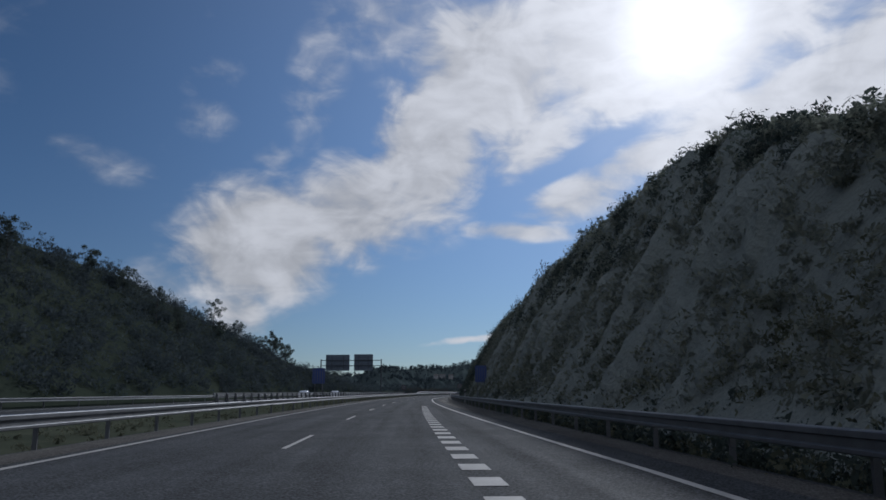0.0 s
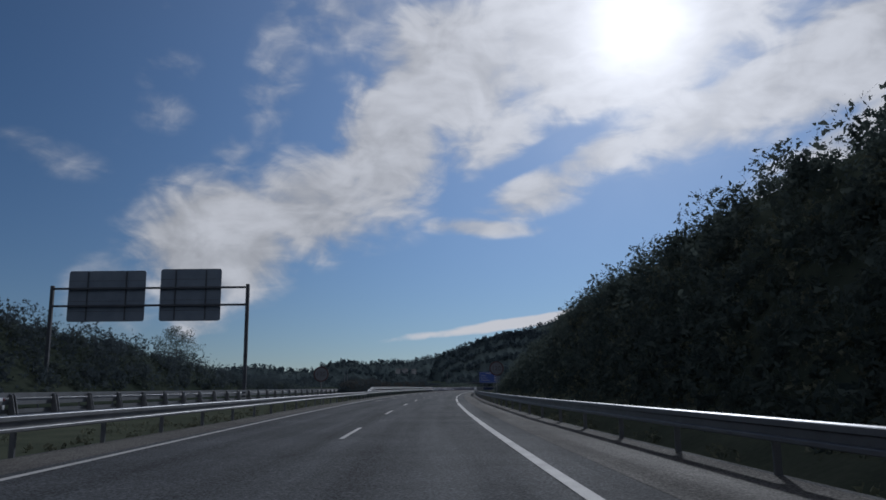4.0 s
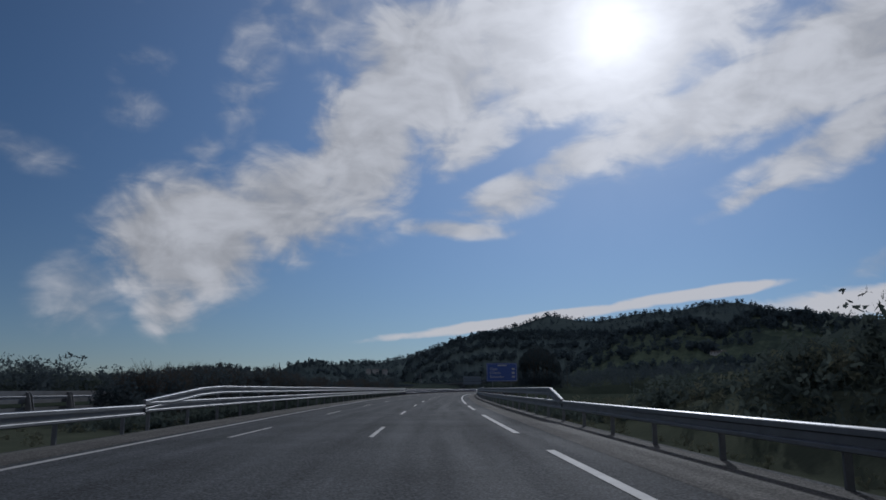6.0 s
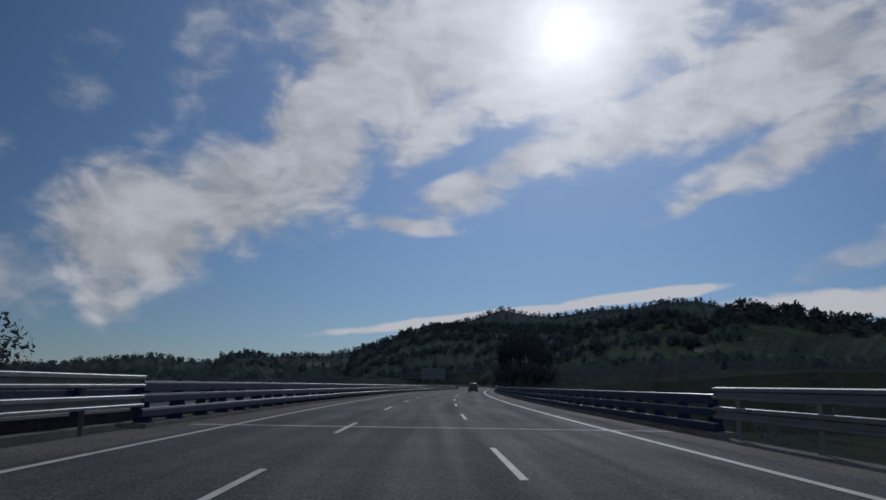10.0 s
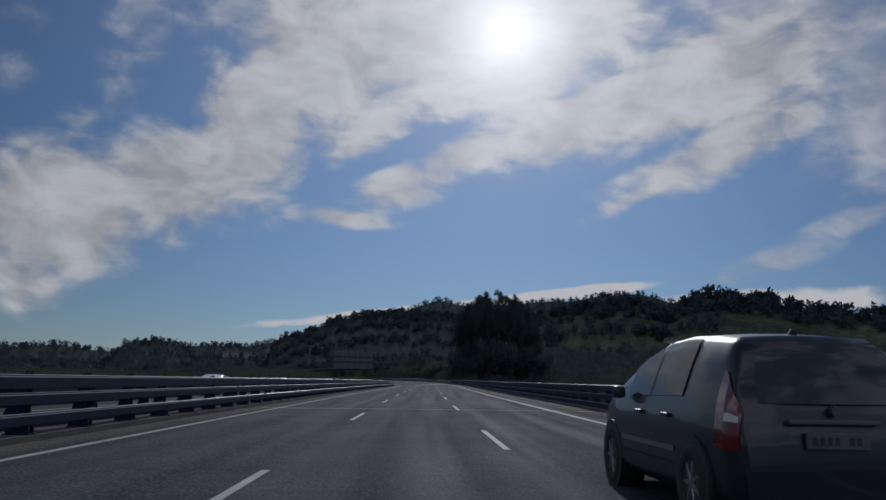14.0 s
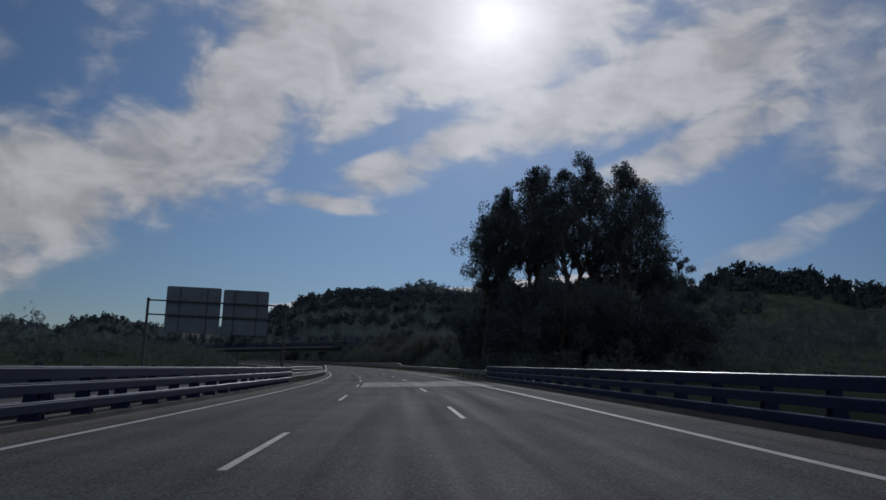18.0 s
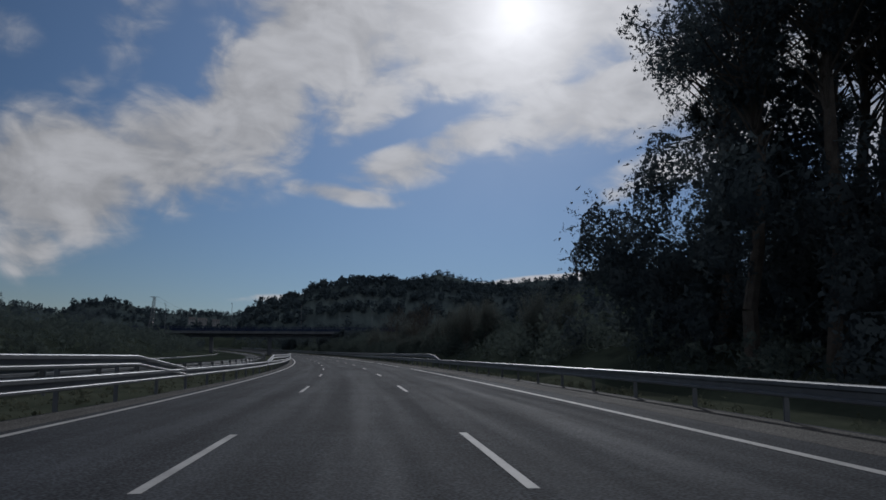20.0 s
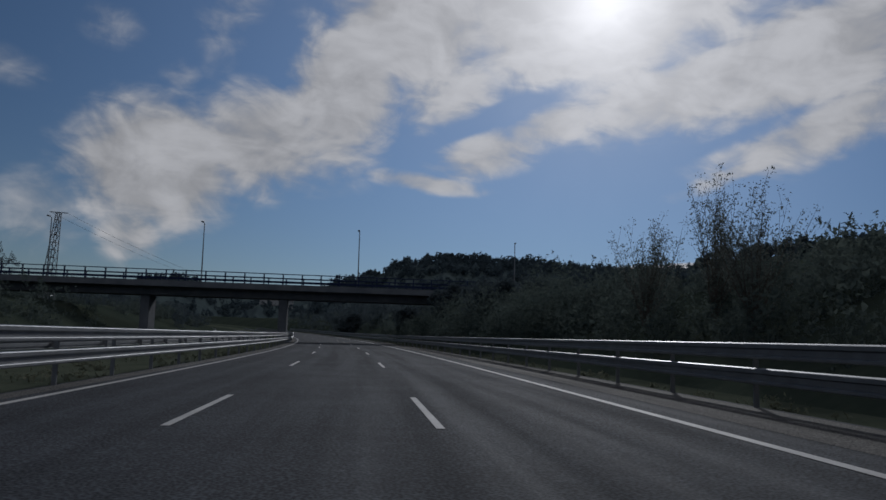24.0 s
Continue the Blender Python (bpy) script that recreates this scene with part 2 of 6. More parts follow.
def asphalt_material(name, base, second):
    """dark stone in bitumen: grit, tyre tracks along the lanes by the mesh's own coordinates, patches"""
    m = material(name, base, second, rough=0.85, scale=0.35, fine=9, bump=0.0, spread=0.5, spec=0.055)
    t = m.node_tree
    p = t.nodes["Principled BSDF"]
    c = t.nodes.new("ShaderNodeTexCoord")
    grit = t.nodes.new("ShaderNodeTexVoronoi")
    grit.inputs["Scale"].default_value = 26
    t.links.new(c.outputs["Object"], grit.inputs["Vector"])
    old = p.inputs["Base Color"].links[0].from_socket
    uv = t.nodes.new("ShaderNodeUVMap")
    s = t.nodes.new("ShaderNodeSeparateXYZ")
    t.links.new(uv.outputs[0], s.inputs[0])
    w = t.nodes.new("ShaderNodeMath")
    w.operation = "SINE"
    k = t.nodes.new("ShaderNodeMath")
    k.operation = "MULTIPLY"
    k.inputs[1].default_value = 2 * math.pi / 1.775
    t.links.new(s.outputs[0], k.inputs[0]), t.links.new(k.outputs[0], w.inputs[0])
    streak = t.nodes.new("ShaderNodeTexNoise")
    mp = t.nodes.new("ShaderNodeMapping")
    mp.inputs[3].default_value = (1.6, 0.05, 1)
    t.links.new(uv.outputs[0], mp.inputs[0]), t.links.new(mp.outputs[0], streak.inputs["Vector"])
    streak.inputs["Scale"].default_value, streak.inputs["Detail"].default_value = 1.0, 4
    a = t.nodes.new("ShaderNodeMath")
    a.operation = "MULTIPLY_ADD"
    t.links.new(w.outputs[0], a.inputs[0])
    a.inputs[1].default_value = 0.06
    t.links.new(streak.outputs[0], a.inputs[2])
    g = t.nodes.new("ShaderNodeMath")
    g.operation = "MULTIPLY_ADD"
    t.links.new(grit.outputs["Distance"], g.inputs[0])
    g.inputs[1].default_value = 1.9
    low = t.nodes.new("ShaderNodeMath")
    low.operation = "SUBTRACT"
    t.links.new(a.outputs[0], low.inputs[0])
    low.inputs[1].default_value = 0.4
    t.links.new(low.outputs[0], g.inputs[2])
    mul = t.nodes.new("ShaderNodeVectorMath")
    mul.operation = "SCALE"
    t.links.new(old, mul.inputs[0]), t.links.new(g.outputs[0], mul.inputs[3])
    t.links.new(mul.outputs[0], p.inputs["Base Color"])
    ro = t.nodes.new("ShaderNodeMapRange")
    t.links.new(a.outputs[0], ro.inputs[0])
    ro.inputs[1].default_value, ro.inputs[2].default_value, ro.inputs[3].default_value, ro.inputs[4].default_value = 0.3, 0.7, 0.95, 0.82
    t.links.new(ro.outputs[0], p.inputs["Roughness"])
    b = t.nodes.new("ShaderNodeBump")
    b.inputs["Strength"].default_value, b.inputs["Distance"].default_value = 0.85, 0.007
    t.links.new(grit.outputs["Distance"], b.inputs["Height"]), t.links.new(b.outputs[0], p.inputs["Normal"])
    return m


def glass_material(name, tint):
    m = bpy.data.materials.new(name)
    m.use_nodes = True
    p = m.node_tree.nodes["Principled BSDF"]
    p.inputs["Base Color"].default_value = (*tint, 1)
    p.inputs["Roughness"].default_value, p.inputs["Transmission Weight"].default_value, p.inputs["IOR"].default_value = 0.06, 0.1, 1.3
    return m


ASPHALT = asphalt_material("asphalt", (0.037, 0.04, 0.044), (0.061, 0.065, 0.07))
ASPHALT_NEW = asphalt_material("newer_asphalt", (0.026, 0.029, 0.034), (0.043, 0.047, 0.054))
ASPHALT_OLD = asphalt_material("asphalt_verge", (0.06, 0.058, 0.055), (0.1, 0.095, 0.088))
PALE = asphalt_material("concrete_slab", (0.2, 0.2, 0.2), (0.28, 0.27, 0.26))
PAINT = material("road_paint", (0.5, 0.49, 0.47), (0.26, 0.255, 0.25), spec=0.2, rough=0.75, scale=1.2, fine=18, bump=0.4, spread=0.7)
STEEL = material("galvanised_steel", (0.11, 0.116, 0.126), (0.17, 0.177, 0.19), rough=0.52, metal=0.82, spec=0.4, scale=2.0, fine=20, bump=0.1)
GANTRY_STEEL = material("weathered_gantry_steel", (0.035, 0.04, 0.05), (0.06, 0.066, 0.078), rough=0.6, metal=0.5, spec=0.3, scale=1.5, fine=18, bump=0.1)
# paler blue that stands for sunlight caught on the parapet rails' tops
SUNLIT_EDGE = material("sunlit_blue_edge", (0.1, 0.13, 0.19), (0.16, 0.19, 0.25), spec=0.5, rough=0.4, scale=1.5, fine=16, bump=0.1)
BLUE_STEEL = material("blue_painted_steel", (0.009, 0.015, 0.042), (0.014, 0.023, 0.06), spec=0.08, rough=0.6, metal=0.0, scale=1.5, fine=16, bump=0.1)
CONCRETE = material("weathered_concrete", (0.075, 0.073, 0.07), (0.15, 0.145, 0.135), spec=0.05, rough=0.9, scale=0.6, fine=22, bump=0.4)
# concrete for the backlit overpass, its shade put into a darker, bluer colour
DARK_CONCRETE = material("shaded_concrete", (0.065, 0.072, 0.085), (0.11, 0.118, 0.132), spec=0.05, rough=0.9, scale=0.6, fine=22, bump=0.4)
GRASS = material("grass", (0.026, 0.035, 0.028), (0.048, 0.057, 0.043), rough=0.95, scale=0.08, fine=30, bump=0.6, spec=0.0)
MEDIAN = material("median_grass", (0.045, 0.054, 0.04), (0.085, 0.093, 0.068), rough=0.95, scale=0.4, fine=20, bump=0.6, spec=0.0)
# wooded hills: some blue of the distant haze is mixed into the green
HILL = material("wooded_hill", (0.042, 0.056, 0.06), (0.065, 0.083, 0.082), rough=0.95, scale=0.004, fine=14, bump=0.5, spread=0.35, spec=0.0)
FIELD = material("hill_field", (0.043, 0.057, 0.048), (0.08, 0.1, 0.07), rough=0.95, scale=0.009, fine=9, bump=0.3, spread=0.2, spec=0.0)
ROCK = material("cut_rock", (0.14, 0.163, 0.157), (0.212, 0.236, 0.224), spec=0.0, rough=0.95, scale=0.25, fine=24, bump=1.0, spread=0.8)
LEAF = material("scrub_leaf", (0.048, 0.064, 0.062), (0.095, 0.115, 0.1), spec=0.0, rough=0.9, scale=0.3, bump=0, island=True, translucent=0.42, lace=7)
EUCALYPT = material("eucalyptus_leaf", (0.042, 0.056, 0.065), (0.08, 0.098, 0.105), spec=0.0, rough=0.9, scale=0.2, bump=0, island=True, translucent=0.36, lace=5)
# leaves of far woods, tinted bluer to carry the haze in their colour
HAZY_LEAF = material("hazy_far_leaf", (0.038, 0.053, 0.064), (0.06, 0.079, 0.09), spec=0.0, rough=0.9, scale=0.02, bump=0, island=True, translucent=0.22)
DRYLEAF = material("dry_scrub", (0.07, 0.08, 0.057), (0.16, 0.165, 0.12), spec=0.0, rough=0.9, scale=0.3, bump=0, island=True, translucent=0.25, lace=11)
BRAMBLE = material("dry_bramble", (0.11, 0.125, 0.105), (0.23, 0.245, 0.2), spec=0.0, rough=0.9, scale=0.3, bump=0, island=True, translucent=0.45, lace=11)
PALELEAF = material("young_leaf", (0.075, 0.088, 0.08), (0.15, 0.168, 0.152), spec=0.0, rough=0.9, scale=0.4, bump=0, island=True, translucent=0.35)
BARK = material("bark", (0.04, 0.035, 0.031), (0.1, 0.09, 0.08), spec=0.1, rough=0.9, scale=1.5, fine=10, bump=0.8)
SIGN_BACK = material("sign_back_aluminium", (0.075, 0.095, 0.125), (0.11, 0.135, 0.17), spec=0.25, rough=0.6, metal=0.1, scale=0.8, fine=14, bump=0.08)
SIGN_BLUE = material("sign_blue", (0.012, 0.035, 0.16), (0.015, 0.042, 0.19), rough=0.4, scale=0.6, fine=10, bump=0)
# sign whites with the shade of backlit faces put into the colour
SIGN_GREY = material("backlit_sign_white", (0.12, 0.128, 0.145), (0.085, 0.09, 0.105), rough=0.6, scale=1.0, bump=0, spec=0.2)
SIGN_WHITE = material("dull_sign_white", (0.27, 0.275, 0.29), (0.2, 0.205, 0.22), rough=0.45, scale=1.0, bump=0)
WHITE = material("white_car_paint", (0.75, 0.76, 0.77), (0.68, 0.69, 0.7), rough=0.25, scale=1.0, bump=0, coat=0.6)
CARPAINT = material("dark_car_paint", (0.014, 0.019, 0.028), (0.022, 0.028, 0.038), rough=0.32, metal=0.2, scale=0.8, fine=60, bump=0, coat=0.3, spec=0.35)
RUBBER = material("black_rubber", (0.018, 0.018, 0.018), (0.035, 0.033, 0.03), rough=0.85, scale=4, bump=0.3)
ALLOY = material("alloy_wheel", (0.3, 0.3, 0.31), (0.42, 0.42, 0.43), rough=0.35, metal=0.9, scale=3, bump=0)
BLACK = material("black_plastic", (0.02, 0.02, 0.021), (0.032, 0.032, 0.033), rough=0.5, scale=3, fine=30, bump=0.1)
# sign red darkened in its colour for the backlit face
SIGN_RED = material("backlit_sign_red", (0.06, 0.03, 0.032), (0.05, 0.027, 0.03), rough=0.6, scale=1.0, bump=0, spec=0.2)
RED_LAMP = material("red_lamp", (0.14, 0.012, 0.014), (0.1, 0.01, 0.012), rough=0.15, scale=6, bump=0, coat=1)
CLEAR_LAMP = material("clear_lamp", (0.5, 0.5, 0.52), (0.6, 0.6, 0.62), rough=0.12, scale=6, bump=0, coat=1)
GLASS = glass_material("tinted_glass", (0.05, 0.06, 0.07))
PLASTER = material("house_plaster", (0.3, 0.3, 0.3), (0.2, 0.2, 0.205), rough=0.85, scale=0.4, bump=0.2)
DULL = material("dull_plate", (0.09, 0.095, 0.105), (0.06, 0.065, 0.072), rough=0.5, scale=4, bump=0)
TILE = material("roof_tile", (0.09, 0.078, 0.074), (0.07, 0.062, 0.06), rough=0.85, scale=2, bump=0.4)


# ---- mesh helpers ----
def smooth(x, a, b):
    k = np.clip((np.asarray(x, float) - a) / (b - a), 0, 1)
    return k * k * (3 - 2 * k)


def quick_mesh(name, verts, faces, mat, soft=False):
    """a mesh from arrays; faces is an (n, k) array of equal polygons"""
    me = bpy.data.meshes.new(name)
    verts, faces = np.asarray(verts, np.float32), np.asarray(faces, np.int32)
    n, k = faces.shape
    me.vertices.add(len(verts)), me.loops.add(n * k), me.polygons.add(n)
    me.vertices.foreach_set("co", verts.ravel())
    me.loops.foreach_set("vertex_index", faces.ravel())
    me.polygons.foreach_set("loop_start", np.arange(n, dtype=np.int32) * k)
    me.polygons.foreach_set("use_smooth", np.full(n, soft))
    me.materials.append(mat)
    me.update(calc_edges=True)
    me.validate()
    return me


def part(name, bm, mat, parent, label=""):
    me = bpy.data.meshes.new(name)
    bm.to_mesh(me)
    bm.free()
    me.materials.append(mat)
    ob = new(name, me)
    ob.parent = parent
    return tagged(ob, label)


def mesh_part(name, me, parent, label="", m=None):
    ob = new(name, me)
    ob.parent = parent
    if m is not None:
        ob.matrix_basis = m
    return tagged(ob, label)


def thing(name, label, category, group="", kind="", at=None):
    ob = new(name)
    ob.empty_display_size = 0.3
    if at is not None:
        ob.matrix_basis = at
    return tagged(ob, label, category, group, kind)


def box(bm, lo, hi, bevel=0.0, m=None):
    g = bmesh.ops.create_cube(bm, size=1.0)
    mid, size = [(a + b) / 2 for a, b in zip(lo, hi)], [b - a for a, b in zip(lo, hi)]
    t = Matrix.Translation(mid) @ Matrix.Diagonal((*size, 1))
    bmesh.ops.transform(bm, matrix=(m @ t) if m is not None else t, verts=g["verts"])
    if bevel:
        edges = list({e for v in g["verts"] for e in v.link_edges})
        bmesh.ops.bevel(bm, geom=edges, offset=bevel, segments=2, affect="EDGES", profile=0.6)
    return bm


def boxed(lo, hi, bevel=0.0, m=None):
    return box(bmesh.new(), lo, hi, bevel, m)


def tube(bm, a, b, r0, r1=None, sides=8):
    a, b = Vector(a), Vector(b)
    d = b - a
    g = bmesh.ops.create_cone(bm, cap_ends=True, segments=sides, radius1=r0, radius2=r0 if r1 is None else r1, depth=d.length)
    bmesh.ops.transform(bm, matrix=Matrix.Translation((a + b) / 2) @ d.to_track_quat("Z", "Y").to_matrix().to_4x4(), verts=g["verts"])
    return bm


def value(f, s):
    return f(s) if callable(f) else f


def sweep(name, profile, s0, s1, u, mat, step=4.0, z=0.0, soft=False, closed=True):
    """a profile of (u, z) pairs drawn along the road from s0 to s1; caps both ends"""
    n = max(2, int(math.ceil((s1 - s0) / step)) + 1)
    verts, k = [], len(profile)
    for s in np.linspace(s0, s1, n):
        for du, dz in profile:
            verts.append(spot(s, value(u, s) + du, value(z, s) + dz))
    faces = []
    for i in range(n - 1):
        for j in range(k if closed else k - 1):
            a, b = i * k + j, i * k + (j + 1) % k
            faces.append((a, b, b + k, a + k))
    if closed:   # close both ends
        for i in (0, n - 1):
            mid = sum((verts[i * k + j] for j in range(k)), Vector((0, 0, 0))) / k
            verts += [mid]
            for j in range(0, k - 1, 2):
                faces.append((i * k + j, i * k + j + 1, i * k + (j + 2) % k, len(verts) - 1))
    me = quick_mesh(name, verts, faces, mat, soft)
    return me


def ribbon(name, s0, s1, left, right, mat, z=0.0, step=4.0, thick=0.0):
    """a strip of road surface, with its own coordinates: metres across and along"""
    n = max(2, int(math.ceil((s1 - s0) / step)) + 1)
    ss = np.linspace(s0, s1, n)
    verts, uvs = [], []
    for s in ss:
        for u in (value(left, s), value(right, s)):
            verts.append(spot(s, u, z))
            uvs.append((u, s))
    if thick:
        verts += [spot(s, u, z - thick) for s in ss for u in (value(left, s), value(right, s))]
    faces = [(i * 2, i * 2 + 1, i * 2 + 3, i * 2 + 2) for i in range(n - 1)]
    if thick:
        o = 2 * n
        faces += [(o + i * 2 + 2, o + i * 2 + 3, o + i * 2 + 1, o + i * 2) for i in range(n - 1)]
        faces += [(i * 2 + 2, o + i * 2 + 2, o + i * 2, i * 2) for i in range(n - 1)]
        faces += [(i * 2 + 1, o + i * 2 + 1, o + i * 2 + 3, i * 2 + 3) for i in range(n - 1)]
        uvs += uvs
    me = quick_mesh(name, verts, faces, mat)
    lay = me.uv_layers.new(name="UVMap")
    idx = np.zeros(len(me.loops), np.int32)
    me.loops.foreach_get("vertex_index", idx)
    lay.data.foreach_set("uv", np.asarray(uvs, np.float32)[idx].ravel())
    return me


def ball():
    """a cube's grid of 26 points and 24 quads drawn out to a ball, each quad cut into two triangles"""
    pts, quads = [], []
    for axis in range(3):
        for side in (-1, 1):
            idx = []
            for i in (-1, 0, 1):
                for j in (-1, 0, 1):
                    p = [0, 0, 0]
                    p[axis], p[(axis + 1) % 3], p[(axis + 2) % 3] = side, i, j
                    if p not in pts:
                        pts.append(p)
                    idx.append(pts.index(p))
            for i in (0, 1):
                for j in (0, 1):
                    q = [idx[i * 3 + j], idx[i * 3 + j + 3], idx[i * 3 + j + 4], idx[i * 3 + j + 1]]
                    q = q if side > 0 else q[::-1]
                    quads += [[q[0], q[1], q[2]], [q[0], q[2], q[3]]]
    pts = np.array(pts, float)
    return pts / np.linalg.norm(pts, axis=1, keepdims=True), np.array(quads)


BALL_V, BALL_F = ball()


def stick_mesh(name, sticks, mat, sides=3):
    """many thin tapered sticks: rows of two ends and two radii"""
    a = np.array([tuple(s[0]) for s in sticks])
    b = np.array([tuple(s[1]) for s in sticks])
    r0, r1 = (np.array([s[k] for s in sticks])[:, None, None] for k in (2, 3))
    d = b - a
    d /= np.linalg.norm(d, axis=1, keepdims=True) + 1e-9
    x = np.cross(d, np.where(np.abs(d[:, 2:]) > 0.9, (1.0, 0, 0), (0, 0, 1.0)))
    x /= np.linalg.norm(x, axis=1, keepdims=True)
    y = np.cross(d, x)
    w = np.arange(sides) * 2 * math.pi / sides
    ring = x[:, None] * np.cos(w)[None, :, None] + y[:, None] * np.sin(w)[None, :, None]
    v = np.concatenate([a[:, None] + ring * r0, b[:, None] + ring * r1], 1)
    k = np.arange(sides)
    f = np.stack([k, (k + 1) % sides, (k + 1) % sides + sides, k + sides], 1)
    faces = (f[None] + np.arange(len(a))[:, None, None] * 2 * sides).reshape(-1, 4)
    return quick_mesh(name, v.reshape(-1, 3), faces, mat, True)


def leaf_mesh(name, centres, radii, per, leaf, mat, seed, fill=0.55, droop=0.0, core=0.0):
    """many small pointed leaves spread through ellipsoids round the centres"""
    rng = np.random.default_rng(seed)
    centres, radii = np.asarray(centres, float), np.asarray(radii, float)
    if radii.ndim == 1:
        radii = np.repeat(radii[:, None], 3, 1)
    n = len(centres) * per
    d = rng.normal(size=(n, 3))
    d /= np.linalg.norm(d, axis=1, keepdims=True)
    r = fill + (1 - fill) * rng.random((n, 1)) ** 0.6
    r *= 0.8 + 0.25 * rng.random((n, 1))
    pos = np.repeat(centres, per, 0) + d * r * np.repeat(radii, per, 0)
    a = rng.normal(size=(n, 3))
    a[:, 2] -= droop
    a /= np.linalg.norm(a, axis=1, keepdims=True)
    b = np.cross(a, rng.normal(size=(n, 3)))
    b /= np.linalg.norm(b, axis=1, keepdims=True)
    size = (np.asarray(leaf) * (0.6 + 0.8 * rng.random(n)))[:, None] if np.ndim(leaf) == 0 else (np.repeat(np.asarray(leaf), per) * (0.6 + 0.8 * rng.random(n)))[:, None]
    v = np.stack([pos - a * size, pos + a * size, pos + b * size * 0.9], 1).reshape(-1, 3)
    f = np.arange(n * 3).reshape(-1, 3)
    if core:   # the dense twiggy inside of each clump
        m = len(centres)
        cv = centres[:, None] + BALL_V[None] * radii[:, None] * core * (0.6 + 0.8 * rng.random((m, 26, 1)))
        cf = (BALL_F[None] + (np.arange(m) * 26)[:, None, None] + len(v)).reshape(-1, 3)
        v, f = np.concatenate([v, cv.reshape(-1, 3)]), np.concatenate([f, cf])
    return quick_mesh(name, v, f, mat, bool(core))


# ---- the lie of the land ----
def left_edge(s):
    return float(np.interp(s, [-400, 150, 235, 323, 480, 640, 700, 800, 900, 1300], [-3.75, -3.75, -5.25, -6.6, -7.35, -7.2, -7.0, -6.8, -6.6, -6.6]))


def right_edge(s):
    return float(np.interp(s, [-400, 12, 48, 100, 130, 1300], [6.6, 6.35, 5.6, 4.42, 3.85, 3.85]))


def left_rail(s):
    return float(np.interp(s, [-400, 60, 170, 190, 222, 257, 326, 365, 690, 740, 870, 1300], [-5.0, -5.0, -5.4, -6.0, -6.5, -7.3, -8.0, -8.6, -8.6, -7.6, -7.4, -7.4]))


def right_rail(s):
    return float(np.interp(s, [-400, 50, 110, 170, 260, 365, 690, 790, 1300], [7.9, 7.9, 7.2, 6.3, 6.3, 6.1, 6.0, 6.5, 6.5]))


def viaduct(s):
    return smooth(s, 352, 380) * (1 - smooth(s, 660, 690))


def land(s, u):
    """height of the ground beside the road"""
    s, u = np.asarray(s, float), np.asarray(u, float)
    z = np.full(np.broadcast(s, u).shape, -0.12)
    wob = 1.2 * np.sin(s * 0.11 + 1.3) + 0.8 * np.sin(s * 0.23 + u * 0.15) + 0.5 * np.sin(s * 0.61 + u * 0.3)
    # cutting on the right
    crest = np.interp(s, [-300, 0, 14, 18, 24, 32, 38, 55, 75, 84, 108, 126, 150, 178, 198, 211, 223, 236, 250], [6.6, 6.6, 7.0, 7.8, 9.8, 11.8, 12.1, 11.8, 12.0, 10.8, 10.4, 8.0, 7.0, 6.0, 4.8, 3.4, 1.3, 0.35, 0]) + wob * 0.25
    toe = np.interp(s, [-300, 60, 180, 400], [9.6, 9.6, 8.4, 8.4])
    z = z + np.maximum(0, np.minimum(crest, (u - toe) * 2.1)) * (crest > 0.3) - np.minimum(2.5, np.maximum(0, u - toe - 9) * 0.1) * (crest > 3)
    # hill beyond the far carriageway
    lcrest = np.interp(s, [-300, 0, 125, 162, 190, 220, 260, 300], [19.8, 19.8, 19.6, 13.6, 9.2, 5.0, 1.8, 0]) + wob * 0.4
    z = z + np.maximum(0, np.minimum(lcrest, (-26.0 - u) * 0.95)) * (lcrest > 0.3)
    # wooded bank on the right after the viaduct
    rb = np.interp(s, [690, 720, 760, 900, 1300], [0, 0.5, 2.5, 4.5, 6])
    z = z + np.maximum(0, np.minimum(rb, (u - 9) * 0.5)) + np.maximum(0, np.minimum((s > 690) * 10.0, (u - 30) * 0.08))
    lb = np.interp(s, [690, 740, 900, 1300], [0, 1.0, 2.0, 2.0])
    z = z + np.maximum(0, np.minimum(lb, (-30 - u) * 0.25))
    # valley under the viaduct
    near = 1 - smooth(np.abs(u), 250, 900)
    v = viaduct(s) * near
    z = z * (1 - v) - 15.0 * v
    # banked ground follows the road's crossfall close by
    b = np.interp(s, _D, _BK) * (1 - smooth(np.abs(u), 10, 45))
    z = z + np.tan(b) * u * (1 - v)
    return z


def ground_spot(s, u):
    return Vector((float(np.interp(s, _D, _X)) + u * math.cos(heading(s)), float(np.interp(s, _D, _Y)) + u * math.sin(heading(s)), float(land(s, u))))


